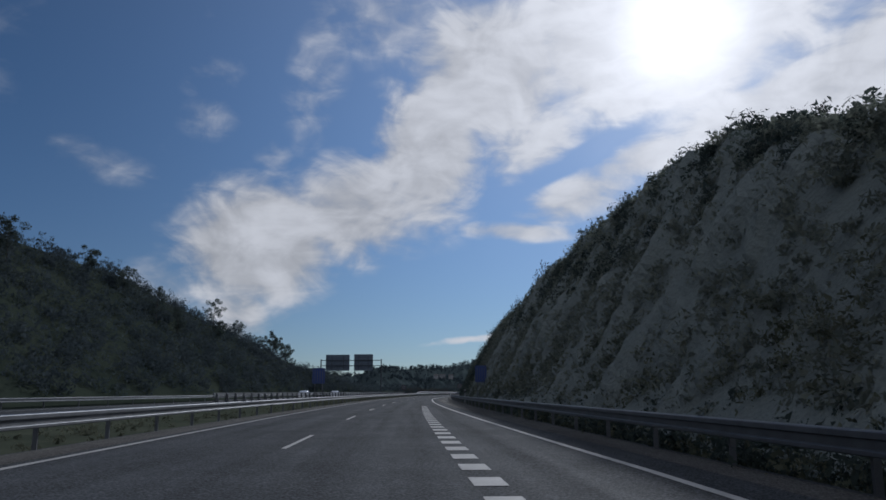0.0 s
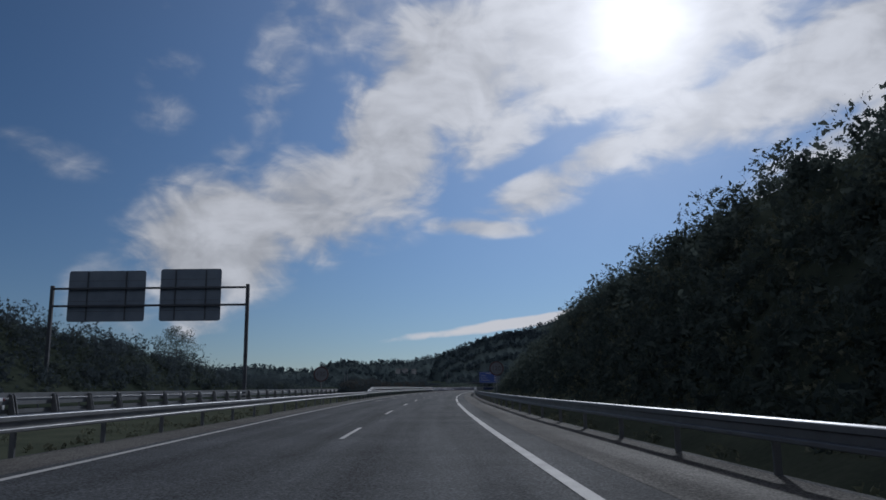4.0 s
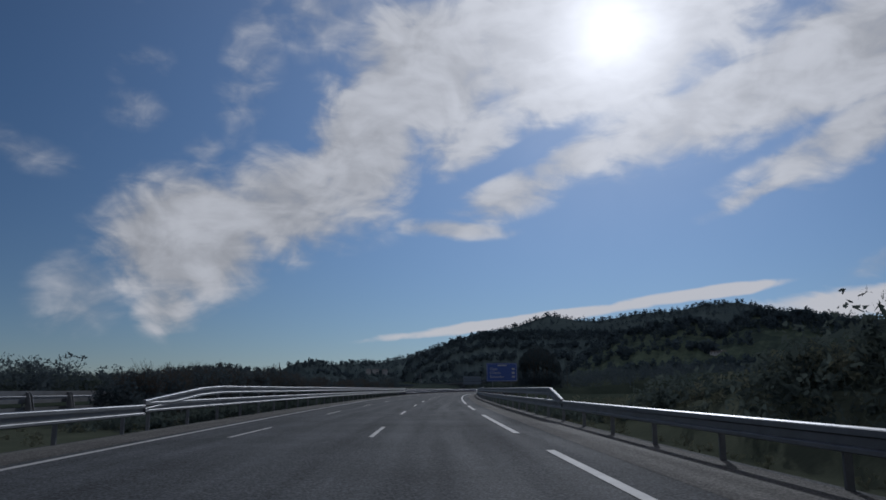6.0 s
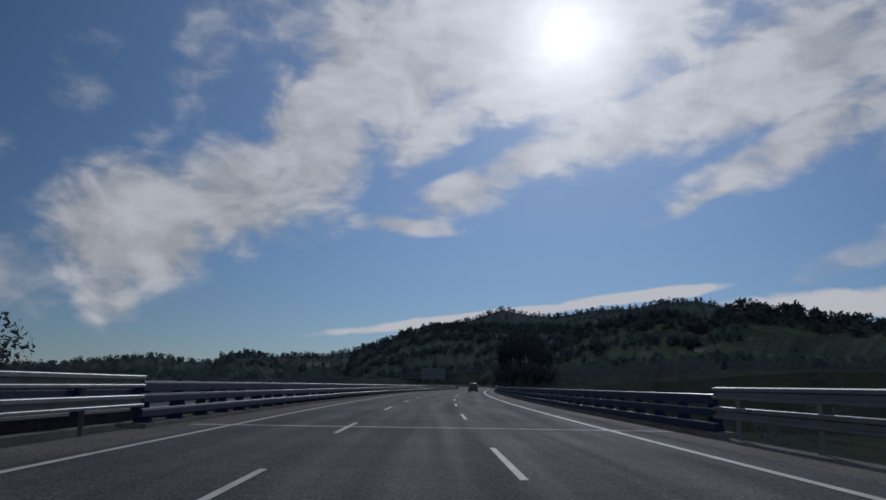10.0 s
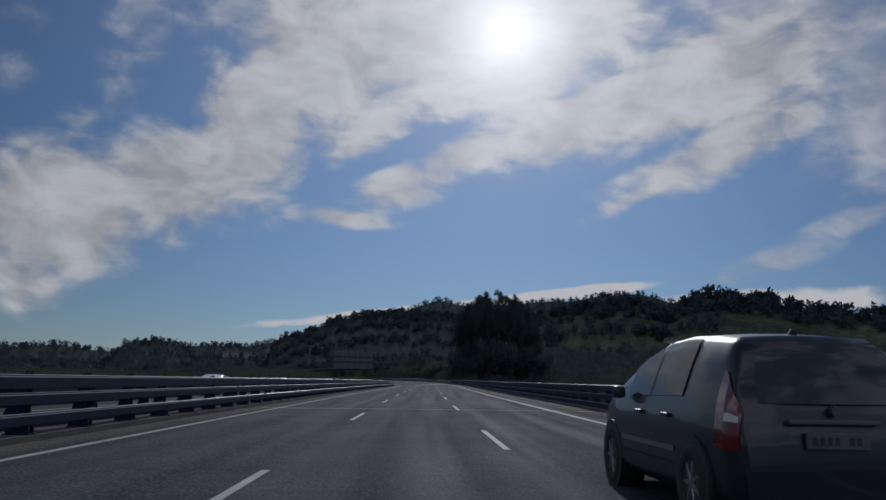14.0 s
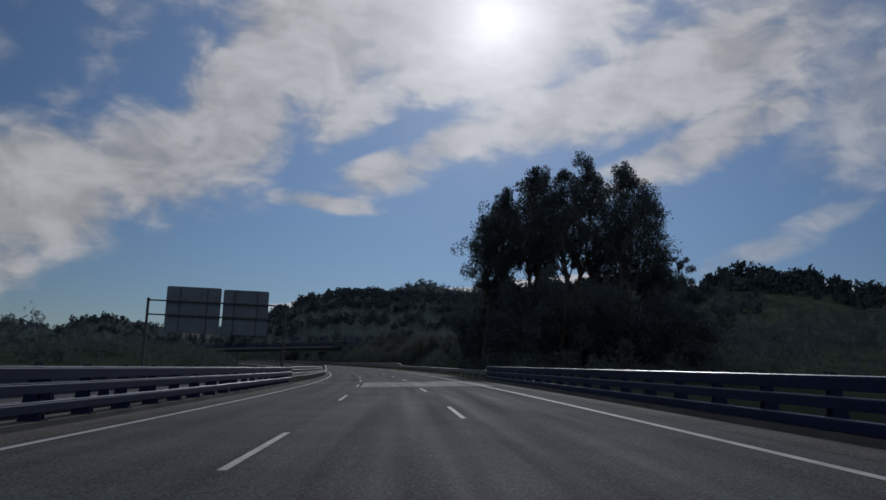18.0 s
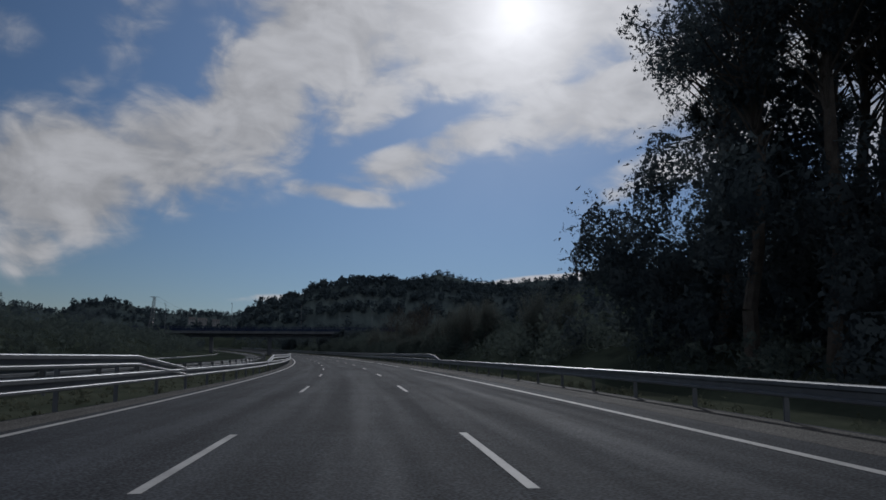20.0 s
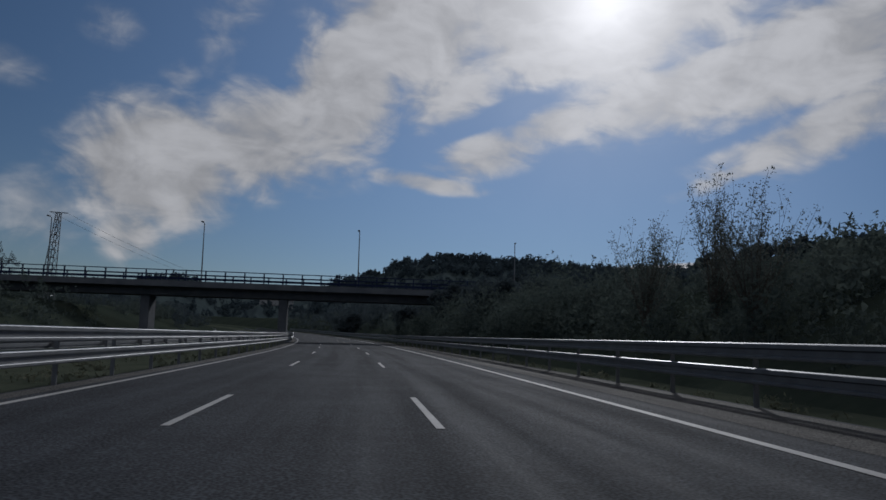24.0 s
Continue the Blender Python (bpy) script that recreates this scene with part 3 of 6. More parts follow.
def build_ground():
    ss = np.concatenate([np.linspace(-4600, -330, 14), np.arange(-320, 1200, 7.0), np.linspace(1210, 4900, 16)])
    half = np.concatenate([np.arange(0, 60, 1.5), np.arange(60, 150, 10), np.array([150, 180, 220, 280, 350, 450, 600, 800, 1100, 1500, 2100, 3000, 4400])])
    uu = np.concatenate([-half[::-1], half[1:]])
    S, U = np.meshgrid(ss, uu, indexing="ij")
    lo, hi = _D[0], _D[-1]
    X = np.interp(S, _D, _X) + np.where(S < lo, (S - lo) * -math.sin(_H[0]), 0) + np.where(S > hi, (S - hi) * -math.sin(_H[-1]), 0)
    Y = np.interp(S, _D, _Y) + np.where(S < lo, (S - lo) * math.cos(_H[0]), 0) + np.where(S > hi, (S - hi) * math.cos(_H[-1]), 0)
    Hh = np.interp(S, _D, _H) * (1 - smooth(np.abs(U), 100, 400))
    P = np.stack([X + U * np.cos(Hh), Y + U * np.sin(Hh), land(S, U)], -1).reshape(-1, 3)
    a, b = S.shape
    i, j = np.meshgrid(np.arange(a - 1), np.arange(b - 1), indexing="ij")
    q = (i * b + j).ravel()
    f = np.stack([q, q + 1, q + b + 1, q + b], 1)
    me = quick_mesh("ground", P, f, GRASS, True)
    me.materials.append(ROCK)
    me.materials.append(MEDIAN)
    Sc, Uc = ((S[:-1, :-1] + S[1:, 1:]) / 2).ravel(), ((U[:-1, :-1] + U[1:, 1:]) / 2).ravel()
    kind = ((Uc > 9.6) & (Uc < 17) & (Sc > -330) & (Sc < 150)).astype(np.int32)
    kind[(Uc > -14) & (Uc < -4) | (Uc > 5) & (Uc < 9.6)] = 2
    me.polygons.foreach_set("material_index", kind)
    return me


ground = tagged(new("ground", build_ground()), "rough grass and scrub land falling to a valley under the viaduct", "ground", kind="structure")



def lattice(seed, x, y):
    """smooth noise from a table of random numbers"""
    tab = np.random.default_rng(seed).random((64, 64))
    i, j = np.floor(x).astype(int), np.floor(y).astype(int)
    fx, fy = x - i, y - j
    fx, fy = fx * fx * (3 - 2 * fx), fy * fy * (3 - 2 * fy)
    g = lambda a, b: tab[a % 64, b % 64]
    return (g(i, j) * (1 - fx) + g(i + 1, j) * fx) * (1 - fy) + (g(i, j + 1) * (1 - fx) + g(i + 1, j + 1) * fx) * fy - 0.5


def rock_face(s0, s1):
    """the hewn face of the cutting, with slanting ribs and ledges"""
    ss, vs = np.arange(s0, s1, 0.55), np.linspace(-0.05, 1.12, 40)
    S, V = np.meshgrid(ss, vs, indexing="ij")
    crest = np.interp(S, [-300, 0, 14, 18, 24, 32, 38, 55, 75, 84, 108, 126, 150], [6.6, 6.6, 7.0, 7.8, 9.8, 11.8, 12.1, 11.8, 12.0, 10.8, 10.4, 8.0, 7.0])
    toe = np.interp(S, [-300, 60, 180], [9.6, 9.6, 8.4])
    U = toe + V * crest / 2.1
    Z = land(S, U)
    q, r = S + Z * 0.55, Z
    out_ = 0.9 * lattice(3, q / 2.6, r / 5.5) + 0.5 * lattice(4, q / 0.9, r / 2.2) + 0.28 * lattice(5, q / 0.7, r / 0.6) + 0.12
    U, Z = U - out_ * 0.9, Z + out_ * 0.3 * (V > 0.04) - 1.6 * (1 - smooth(V, -0.05, 0.06))
    h = np.interp(S, _D, _H)
    P = np.stack([np.interp(S, _D, _X) + U * np.cos(h), np.interp(S, _D, _Y) + U * np.sin(h), Z], -1).reshape(-1, 3)
    a, b = S.shape
    i, j = np.meshgrid(np.arange(a - 1), np.arange(b - 1), indexing="ij")
    k = (i * b + j).ravel()
    return quick_mesh("rock_face", P, np.stack([k, k + b, k + b + 1, k + 1], 1), ROCK)


tagged(new("rock_face", rock_face(-110, 150)), "steep hewn face of dark grey rock in the cutting", "rock face", kind="structure")

START, END = -120.0, 1180.0
road = tagged(new("road", ribbon("road", START, 684.0, lambda s: left_rail(s) - 0.2, lambda s: right_rail(s) + 0.25, ASPHALT, 0.0, 4.0, 0.35)),
              "worn grey asphalt carriageway of a motorway", "road", kind="structure")
tagged(new("road", ribbon("road", 684.0, END, lambda s: left_rail(s) - 0.2, lambda s: right_rail(s) + 0.25, ASPHALT_NEW, 0.0, 4.0, 0.35)),
       "darker newer asphalt carriageway past the viaduct", "road", kind="structure")
far_road = tagged(new("far_carriageway", ribbon("far_carriageway", START, END, -25.0, -13.2, ASPHALT, 0.0, 6.0, 0.35)),
                  "grey asphalt carriageway for oncoming traffic", "road", kind="structure")
for side, l, r in (("left", lambda s: left_rail(s) - 0.1, lambda s: left_edge(s) - 0.35), ("right", lambda s: right_edge(s) + 0.9, lambda s: right_rail(s) + 0.1)):
    tagged(mesh_part("shoulder", ribbon("shoulder", START, END, l, r, ASPHALT_OLD, 0.004, 4.0), road), "dusty older asphalt of the hard shoulder")


# ---- road markings ----
def line(name, s0, s1, u, width, parent=road, z=0.009, label=""):
    me = ribbon(name, s0, s1, lambda s: value(u, s) - width / 2, lambda s: value(u, s) + width / 2, PAINT, z, 4.0)
    return mesh_part(name, me, parent, label)


line("edge_line", START, END, left_edge, 0.16)
line("edge_line", 96, along(5.72), right_edge, 0.2)
line("edge_line", START, 96, right_edge, 0.16)
# broken edge line by the junction, then solid again across the viaduct
for a, b in ((5.82, 6.45), (6.62, 7.05), (7.3, 7.62), (7.8, 21.75), (22.0, 22.62), (22.78, 30)):
    line("edge_line", along(a), min(END, along(b)), right_edge, 0.18)
# blocks between the running lane and the merging lane
for k in range(-18, 29):
    a = 8.2 + k * 2.06
    if a < 66:
        line("merge_block", a, a + 1.03, 3.7, 0.46)
# start of a dash, beat in seconds of driving, stretch: the pattern starts anew at each end of the viaduct
for u, t0, beat, first, last in ((0.0, 0.494, 0.5067, -3.2, 9.95), (0.0, 10.296, 0.513, 9.96, 19.3), (0.0, 21.21, 0.5095, 19.4, 31.5),
                                 (-3.55, 6.06, 0.514, 5.9, 10.4), (-3.55, 10.557, 0.5133, 10.5, 19.3), (-3.55, 21.21, 0.5095, 19.4, 31.5)):
    for k in range(-60, 80):
        t = t0 + k * beat
        if first < t < last and along(t) < END - 10:
            line("lane_dash", along(t), along(t) + 5.2, u, 0.12)
for k in range(-6, 68):
    s = k * 18.0
    if START < s < END - 10:
        line("lane_dash", s, s + 5.0, -18.6, 0.14, far_road)
line("edge_line", START, END, -14.4, 0.16, far_road)
line("edge_line", START, END, -22.6, 0.16, far_road)

# ---- viaduct decks, joints and slabs ----
V0, V1 = 366.0, 684.0
deck = thing("viaduct", "grey concrete viaduct deck carrying the motorway", "viaduct", kind="structure")
mesh_part("deck", sweep("deck", [(-9.2, -0.37), (6.8, -0.37), (6.8, -0.8), (3.2, -2.6), (-5.6, -2.6), (-9.2, -0.8)], V0 - 14, V1 + 14, 0, CONCRETE, 6), deck)
mesh_part("deck", sweep("deck", [(-25.4, -0.37), (-12.6, -0.37), (-12.6, -0.8), (-15.2, -2.6), (-22.8, -2.6), (-25.4, -0.8)], V0 - 14, V1 + 14, 0, CONCRETE, 6), deck)
for u0, u1 in ((-9.2, None), (None, 6.8)):
    prof = [(-9.2, 0.004), (-8.45, 0.004), (-8.45, 0.12), (-9.2, 0.12)] if u0 else [(5.75, 0.004), (6.6, 0.004), (6.6, 0.12), (5.75, 0.12)]
    mesh_part("kerb", sweep("kerb", prof, V0, V1, 0, CONCRETE, 4), deck, "stained concrete kerb")
for s in np.arange(V0 + 28, V1 - 10, 40):
    for c in (-1.2, -19):
        bm = bmesh.new()
        p = spot(s, c, -2.5)
        box(bm, (-2.2, -0.9, -18), (2.2, 0.9, 0), 0.25, Matrix.Translation(p) @ pose(0, 0, 0, 0, 0, math.degrees(heading(s))))
        part("pier", bm, CONCRETE, deck)
for s in (368.0, 516.5, 683.5):
    me = ribbon("expansion_joint", s, s + 0.55, lambda q: left_rail(q) + 0.6, lambda q: right_rail(q) - 0.5, PALE, 0.007, 0.3)
    mesh_part("expansion_joint", me, road, "pale worn strip of a bridge joint")
mesh_part("concrete_slab", ribbon("concrete_slab", 671.5, 683.2, -3.3, 4.6, PALE, 0.005, 3), road, "pale patched slab before the bridge end")


# ---- barriers ----
W_BEAM = [(0.0, -0.155), (0.05, -0.152), (0.083, -0.135), (0.083, -0.088), (0.072, -0.077), (0.025, -0.066), (0.025, 0.035), (0.083, 0.06), (0.083, 0.13), (0.072, 0.142), (0.02, 0.153), (0.0, 0.155)]


def w_profile(sign):
    front = [(sign * u, z) for u, z in W_BEAM]
    rear = [(sign * (u - 0.012), z) for u, z in W_BEAM[::-1]]
    return front + rear


def post_mesh(height, w=0.1, d=0.055):
    me = bpy.data.meshes.new("post")
    bm = bmesh.new()
    box(bm, (-w / 2, -d / 2, -0.3), (w / 2, -d / 2 + 0.008, height))
    box(bm, (-w / 2, -d / 2 + 0.008, -0.3), (-w / 2 + 0.008, d / 2, height))
    box(bm, (w / 2 - 0.008, -d / 2 + 0.008, -0.3), (w / 2, d / 2, height))
    bm.to_mesh(me)
    bm.free()
    me.materials.append(STEEL)
    return me


LOW_POST, HIGH_POST = post_mesh(0.74), post_mesh(1.22)
SPACER = bpy.data.meshes.new("spacer")
_bm = boxed((-0.06, -0.06, -0.12), (0.06, 0.06, 0.12))
_bm.to_mesh(SPACER)
_bm.free()
SPACER.materials.append(STEEL)


def guard_rail(s0, s1, u, sign, levels, label, ramp0=0.0, ramp1=0.0, gap=4.0, group="guard rails along the carriageway"):
    """sign: +1 faces the road from its left side; levels: heights of the beams' middles"""
    g = thing("guard_rail", label, "guard rail", group)
    for k, lv in enumerate(levels):
        a, b = s0, s1
        z = lv
        if k == 1:
            z = lambda s, lv=lv, lo=levels[0]: float(np.interp(s, [s0, s0 + max(ramp0, 0.01), s1 - max(ramp1, 0.01), s1], [lo + 0.05 if ramp0 else lv, lv, lv, lo + 0.05 if ramp1 else lv]))
        mesh_part("beam", sweep("beam", w_profile(sign), a, b, u, STEEL, 3.0, z), g, "galvanised corrugated steel beam")
    s = s0 + 1.0
    while s < s1:
        uu = value(u, s)
        high = len(levels) > 1 and (s - s0 > ramp0 or not ramp0) and (s1 - s > ramp1 or not ramp1)
        m = Matrix.Translation(spot(s, uu - sign * 0.17)) @ pose(0, 0, 0, 0, -math.degrees(bank(s)), math.degrees(heading(s)))
        p = mesh_part("post", HIGH_POST if high else LOW_POST, g, m=m)
        for lv in levels if high else levels[:1]:
            mesh_part("spacer", SPACER, p, m=Matrix.Translation((sign * 0.1, 0, lv)))
        s += gap
    return g


def parapet(s0, s1, u, sign, tops, mat, label, gap=2.5, group="bridge parapets", height=0.2):
    """flat steel rails on tapered plate posts"""
    g = thing("parapet", label, "bridge parapet", group)
    for k, top in enumerate(tops):
        h = height if k else height * 1.2
        prof = [(-0.03, top - h), (0.05, top - h), (0.058, top - h + 0.012), (0.058, top - 0.03), (0.045, top - 0.006), (0.02, top)]
        prof = [(sign * a, b) for a, b in prof] + [(-sign * 0.05, top), (-sign * 0.05, top - h)]
        rail = mesh_part("rail", sweep("rail", prof, s0, s1, u, mat, 3.0), g)
        if mat is BLUE_STEEL:   # added pale strip: sun glint along the upper edge, put into colour
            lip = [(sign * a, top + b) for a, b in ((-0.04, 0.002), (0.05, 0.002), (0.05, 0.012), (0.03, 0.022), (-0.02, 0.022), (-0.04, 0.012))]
            mesh_part("rail_glint", sweep("rail_glint", lip, s0, s1, u, SUNLIT_EDGE, 3.0), rail, "pale strip coloured as the sun's glint on the upper edge")
    me = bpy.data.meshes.new("post")
    bm = bmesh.new()
    top = tops[0] - 0.03
    outline = [(-sign * 0.05, top), (-sign * 0.16, top - 0.06), (-sign * 0.36, 0.14), (-sign * 0.36, 0.0), (sign * 0.06, 0.0), (sign * 0.06, 0.12), (-sign * 0.03, 0.3)]
    for y in (-0.09, 0.09):
        f = bm.faces.new([bm.verts.new((a, y - 0.012, b)) for a, b in outline])
        r = bmesh.ops.extrude_face_region(bm, geom=[f])
        bmesh.ops.translate(bm, verts=[v for v in r["geom"] if isinstance(v, bmesh.types.BMVert)], vec=(0, 0.024, 0))
    box(bm, (-0.36, -0.17, 0.0), (0.1, 0.17, 0.025)) if sign > 0 else box(bm, (-0.1, -0.17, 0.0), (0.36, 0.17, 0.025))
    bmesh.ops.recalc_face_normals(bm, faces=bm.faces)
    bm.to_mesh(me)
    bm.free()
    me.materials.append(mat)
    for s in np.arange(s0 + 0.6, s1 - 0.3, gap):
        base = 0.12 if s0 > 350 and s1 < 700 and abs(value(u, s)) < 10 else 0.0
        m = Matrix.Translation(spot(s, value(u, s), base)) @ pose(0, 0, 0, 0, -math.degrees(bank(s)), math.degrees(heading(s)))
        mesh_part("post", me, g, m=m)
    return g


SINGLE, DOUBLE = (0.62,), (0.62, 1.1)
GALV = "galvanised steel guard rail on posts beside the asphalt"
TALL = "tall galvanised steel guard rail with two stacked beams"
guard_rail(START, 230, left_rail, 1, SINGLE, GALV)
guard_rail(230, V0, left_rail, 1, (0.7, 1.18), TALL, ramp0=7)
guard_rail(V1, 728, left_rail, 1, DOUBLE, TALL, ramp1=6)
guard_rail(728, 757, left_rail, 1, SINGLE, GALV)
guard_rail(757, END, left_rail, 1, DOUBLE, TALL, ramp0=6)
guard_rail(START, 236, right_rail, -1, SINGLE, GALV)
guard_rail(236, V0, right_rail, -1, DOUBLE, TALL, ramp0=3)
guard_rail(V1, 766, right_rail, -1, SINGLE, GALV)
guard_rail(766, END, right_rail, -1, DOUBLE, TALL, ramp0=4)
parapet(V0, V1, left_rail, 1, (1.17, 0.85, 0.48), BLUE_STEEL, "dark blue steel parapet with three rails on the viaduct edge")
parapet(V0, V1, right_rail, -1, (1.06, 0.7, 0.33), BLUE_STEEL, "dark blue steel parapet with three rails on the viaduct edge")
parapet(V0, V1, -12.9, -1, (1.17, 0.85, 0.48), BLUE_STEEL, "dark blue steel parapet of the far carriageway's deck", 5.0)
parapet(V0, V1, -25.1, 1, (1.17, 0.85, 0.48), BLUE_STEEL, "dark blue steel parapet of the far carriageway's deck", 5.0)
parapet(60, 262, -12.4, -1, (1.15, 0.87, 0.58), STEEL, "grey steel slatted parapet beside the far carriageway", 3.0, height=0.14)
guard_rail(262, V0, -12.4, -1, SINGLE, "galvanised guard rail of the far carriageway", gap=6)
guard_rail(V1, END, -12.4, -1, SINGLE, "galvanised guard rail of the far carriageway", gap=6)
guard_rail(START, V0, -25.4, 1, SINGLE, "galvanised guard rail at the far carriageway's outer edge", gap=6)
guard_rail(V1, END, -25.4, 1, SINGLE, "galvanised guard rail at the far carriageway's outer edge", gap=6)


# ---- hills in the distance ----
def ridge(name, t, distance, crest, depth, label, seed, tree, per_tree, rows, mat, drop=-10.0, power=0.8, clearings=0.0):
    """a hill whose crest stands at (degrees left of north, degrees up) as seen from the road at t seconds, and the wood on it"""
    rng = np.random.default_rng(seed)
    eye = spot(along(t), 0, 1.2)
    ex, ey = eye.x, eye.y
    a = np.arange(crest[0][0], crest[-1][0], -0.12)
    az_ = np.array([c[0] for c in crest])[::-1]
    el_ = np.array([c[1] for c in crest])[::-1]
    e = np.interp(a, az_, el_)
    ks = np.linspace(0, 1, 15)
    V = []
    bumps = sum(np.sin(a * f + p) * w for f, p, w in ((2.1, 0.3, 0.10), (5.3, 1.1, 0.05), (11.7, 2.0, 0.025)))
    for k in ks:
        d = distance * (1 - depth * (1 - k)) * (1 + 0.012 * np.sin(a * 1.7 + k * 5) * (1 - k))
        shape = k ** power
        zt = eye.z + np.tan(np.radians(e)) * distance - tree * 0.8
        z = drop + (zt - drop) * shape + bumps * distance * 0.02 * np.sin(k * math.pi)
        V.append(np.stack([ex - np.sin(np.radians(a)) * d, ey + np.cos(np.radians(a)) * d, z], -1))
    for k in (0.5, 1.0):   # the far side falls away
        d = distance * (1 + depth * 0.5 * k)
        V.append(np.stack([ex - np.sin(np.radians(a)) * d, ey + np.cos(np.radians(a)) * d, V[14][:, 2] * (1 - k) + drop * k], -1))
    V = np.array(V)
    r, c = V.shape[:2]
    i, j = np.meshgrid(np.arange(r - 1), np.arange(c - 1), indexing="ij")
    q = (i * c + j).ravel()
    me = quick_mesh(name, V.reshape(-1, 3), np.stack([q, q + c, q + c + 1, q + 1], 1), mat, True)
    hill = tagged(new(name, me), label, "hill", kind="structure")
    cs, rs = [], []
    for k, n in rows:
        ia = rng.integers(0, c - 1, n)
        fr = rng.random(n)
        kk = np.clip((k + rng.normal(0, 0.03, n)) * 14, 0, 13.999)
        k0 = kk.astype(int)
        f = (kk - k0)[:, None]
        p = V[k0, ia] * (1 - f) + V[k0 + 1, ia] * f
        p = p * (1 - fr[:, None]) + (V[k0, ia + 1] * (1 - f) + V[k0 + 1, ia + 1] * f) * fr[:, None]
        h = tree * (0.55 + 0.7 * rng.random(n) ** 1.5)
        p[:, 2] += h * 0.45
        if clearings and k < 0.97:
            open_ = np.sin(p[:, 0] * 0.021 + 1) + np.sin(p[:, 0] * 0.008 + p[:, 2] * 0.09) > 2 - clearings * 2
            p, h = p[~open_], h[~open_]
        cs.append(p)
        rs.append(np.stack([h * 0.42, h * 0.42, h * 0.6], -1))
    cs, rs = np.concatenate(cs), np.concatenate(rs)
    me = leaf_mesh("wood", cs, rs, per_tree, rs[:, 0] * 0.5, HAZY_LEAF, seed + 1, 0.4)
    tagged(new("wood", me), "dark mixed wood of pine and eucalyptus on the hillside", "wood", kind="stuff")
    return hill, V, a


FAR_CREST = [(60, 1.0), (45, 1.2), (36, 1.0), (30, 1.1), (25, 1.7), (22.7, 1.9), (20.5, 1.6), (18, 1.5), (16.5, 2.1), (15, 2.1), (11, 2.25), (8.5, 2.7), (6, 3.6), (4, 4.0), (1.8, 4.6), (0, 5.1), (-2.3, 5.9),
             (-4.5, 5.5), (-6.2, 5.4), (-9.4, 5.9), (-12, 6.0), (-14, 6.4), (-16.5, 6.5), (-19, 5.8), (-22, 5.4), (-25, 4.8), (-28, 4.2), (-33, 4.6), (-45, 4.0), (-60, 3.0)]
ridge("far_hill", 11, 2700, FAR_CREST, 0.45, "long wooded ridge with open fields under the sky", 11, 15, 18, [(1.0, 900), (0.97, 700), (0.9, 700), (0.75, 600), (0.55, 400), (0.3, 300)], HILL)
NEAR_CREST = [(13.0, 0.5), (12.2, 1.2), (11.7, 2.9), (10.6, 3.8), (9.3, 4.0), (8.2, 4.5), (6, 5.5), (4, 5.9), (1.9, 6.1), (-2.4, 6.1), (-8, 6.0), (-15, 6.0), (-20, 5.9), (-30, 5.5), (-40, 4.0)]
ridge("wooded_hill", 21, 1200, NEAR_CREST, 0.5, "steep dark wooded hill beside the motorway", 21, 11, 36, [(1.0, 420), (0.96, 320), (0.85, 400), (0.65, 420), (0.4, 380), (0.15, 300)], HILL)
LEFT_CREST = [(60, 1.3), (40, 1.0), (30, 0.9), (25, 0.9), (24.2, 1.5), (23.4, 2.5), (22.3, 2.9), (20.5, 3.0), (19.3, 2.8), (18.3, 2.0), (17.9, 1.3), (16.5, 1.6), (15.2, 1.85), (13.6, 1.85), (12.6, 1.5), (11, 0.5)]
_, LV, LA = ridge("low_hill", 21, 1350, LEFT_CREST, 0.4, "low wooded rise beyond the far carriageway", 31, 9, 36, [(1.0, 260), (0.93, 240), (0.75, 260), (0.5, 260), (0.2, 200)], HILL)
FIELD_CREST = [(-5, 1.5), (-8, 4.4), (-11, 6.0), (-13.5, 6.4), (-15.6, 6.8), (-18.9, 7.1), (-21.2, 6.3), (-23.9, 7.6), (-28.3, 7.2), (-31, 6.4), (-40, 5.5), (-60, 4)]
_, FV, FA = ridge("field_hill", 17, 880, FIELD_CREST, 0.5, "hillside of hedged green fields with a wooded crest", 41, 12, 36, [(1.0, 420), (0.95, 300), (0.85, 260), (0.65, 260), (0.4, 260), (0.15, 260)], FIELD, -14, 1.2, 0.5)


# ---- scrub on the cuttings and banks ----
def scrub(name, seed, count, s_range, u_range, size, per, leaf, label, mat=LEAF, keep=None, tall=1.0, lift=0.35, beside=None, core=0.0):
    rng = np.random.default_rng(seed)
    s, u = rng.uniform(*s_range, count), rng.uniform(*u_range, count)
    if keep is not None:
        ok = keep(s, u)
        s, u = s[ok], u[ok]
    if beside is not None:
        u = u + np.array([beside(x) for x in s])
    r = size * (0.5 + 0.9 * rng.random(len(s)) ** 1.5)
    h = np.interp(s, _D, _H)
    p = np.stack([np.interp(s, _D, _X) + u * np.cos(h), np.interp(s, _D, _Y) + u * np.sin(h), land(s, u) + r * lift * tall * (1 if lift < 0.5 else rng.random(len(s)) ** 0.6 * 2)], -1)
    me = leaf_mesh(name, p, np.stack([r, r, r * tall], -1), per, leaf, mat, seed + 1, 0.5, core=core)
    return tagged(new(name, me), label, "scrub", kind="stuff")


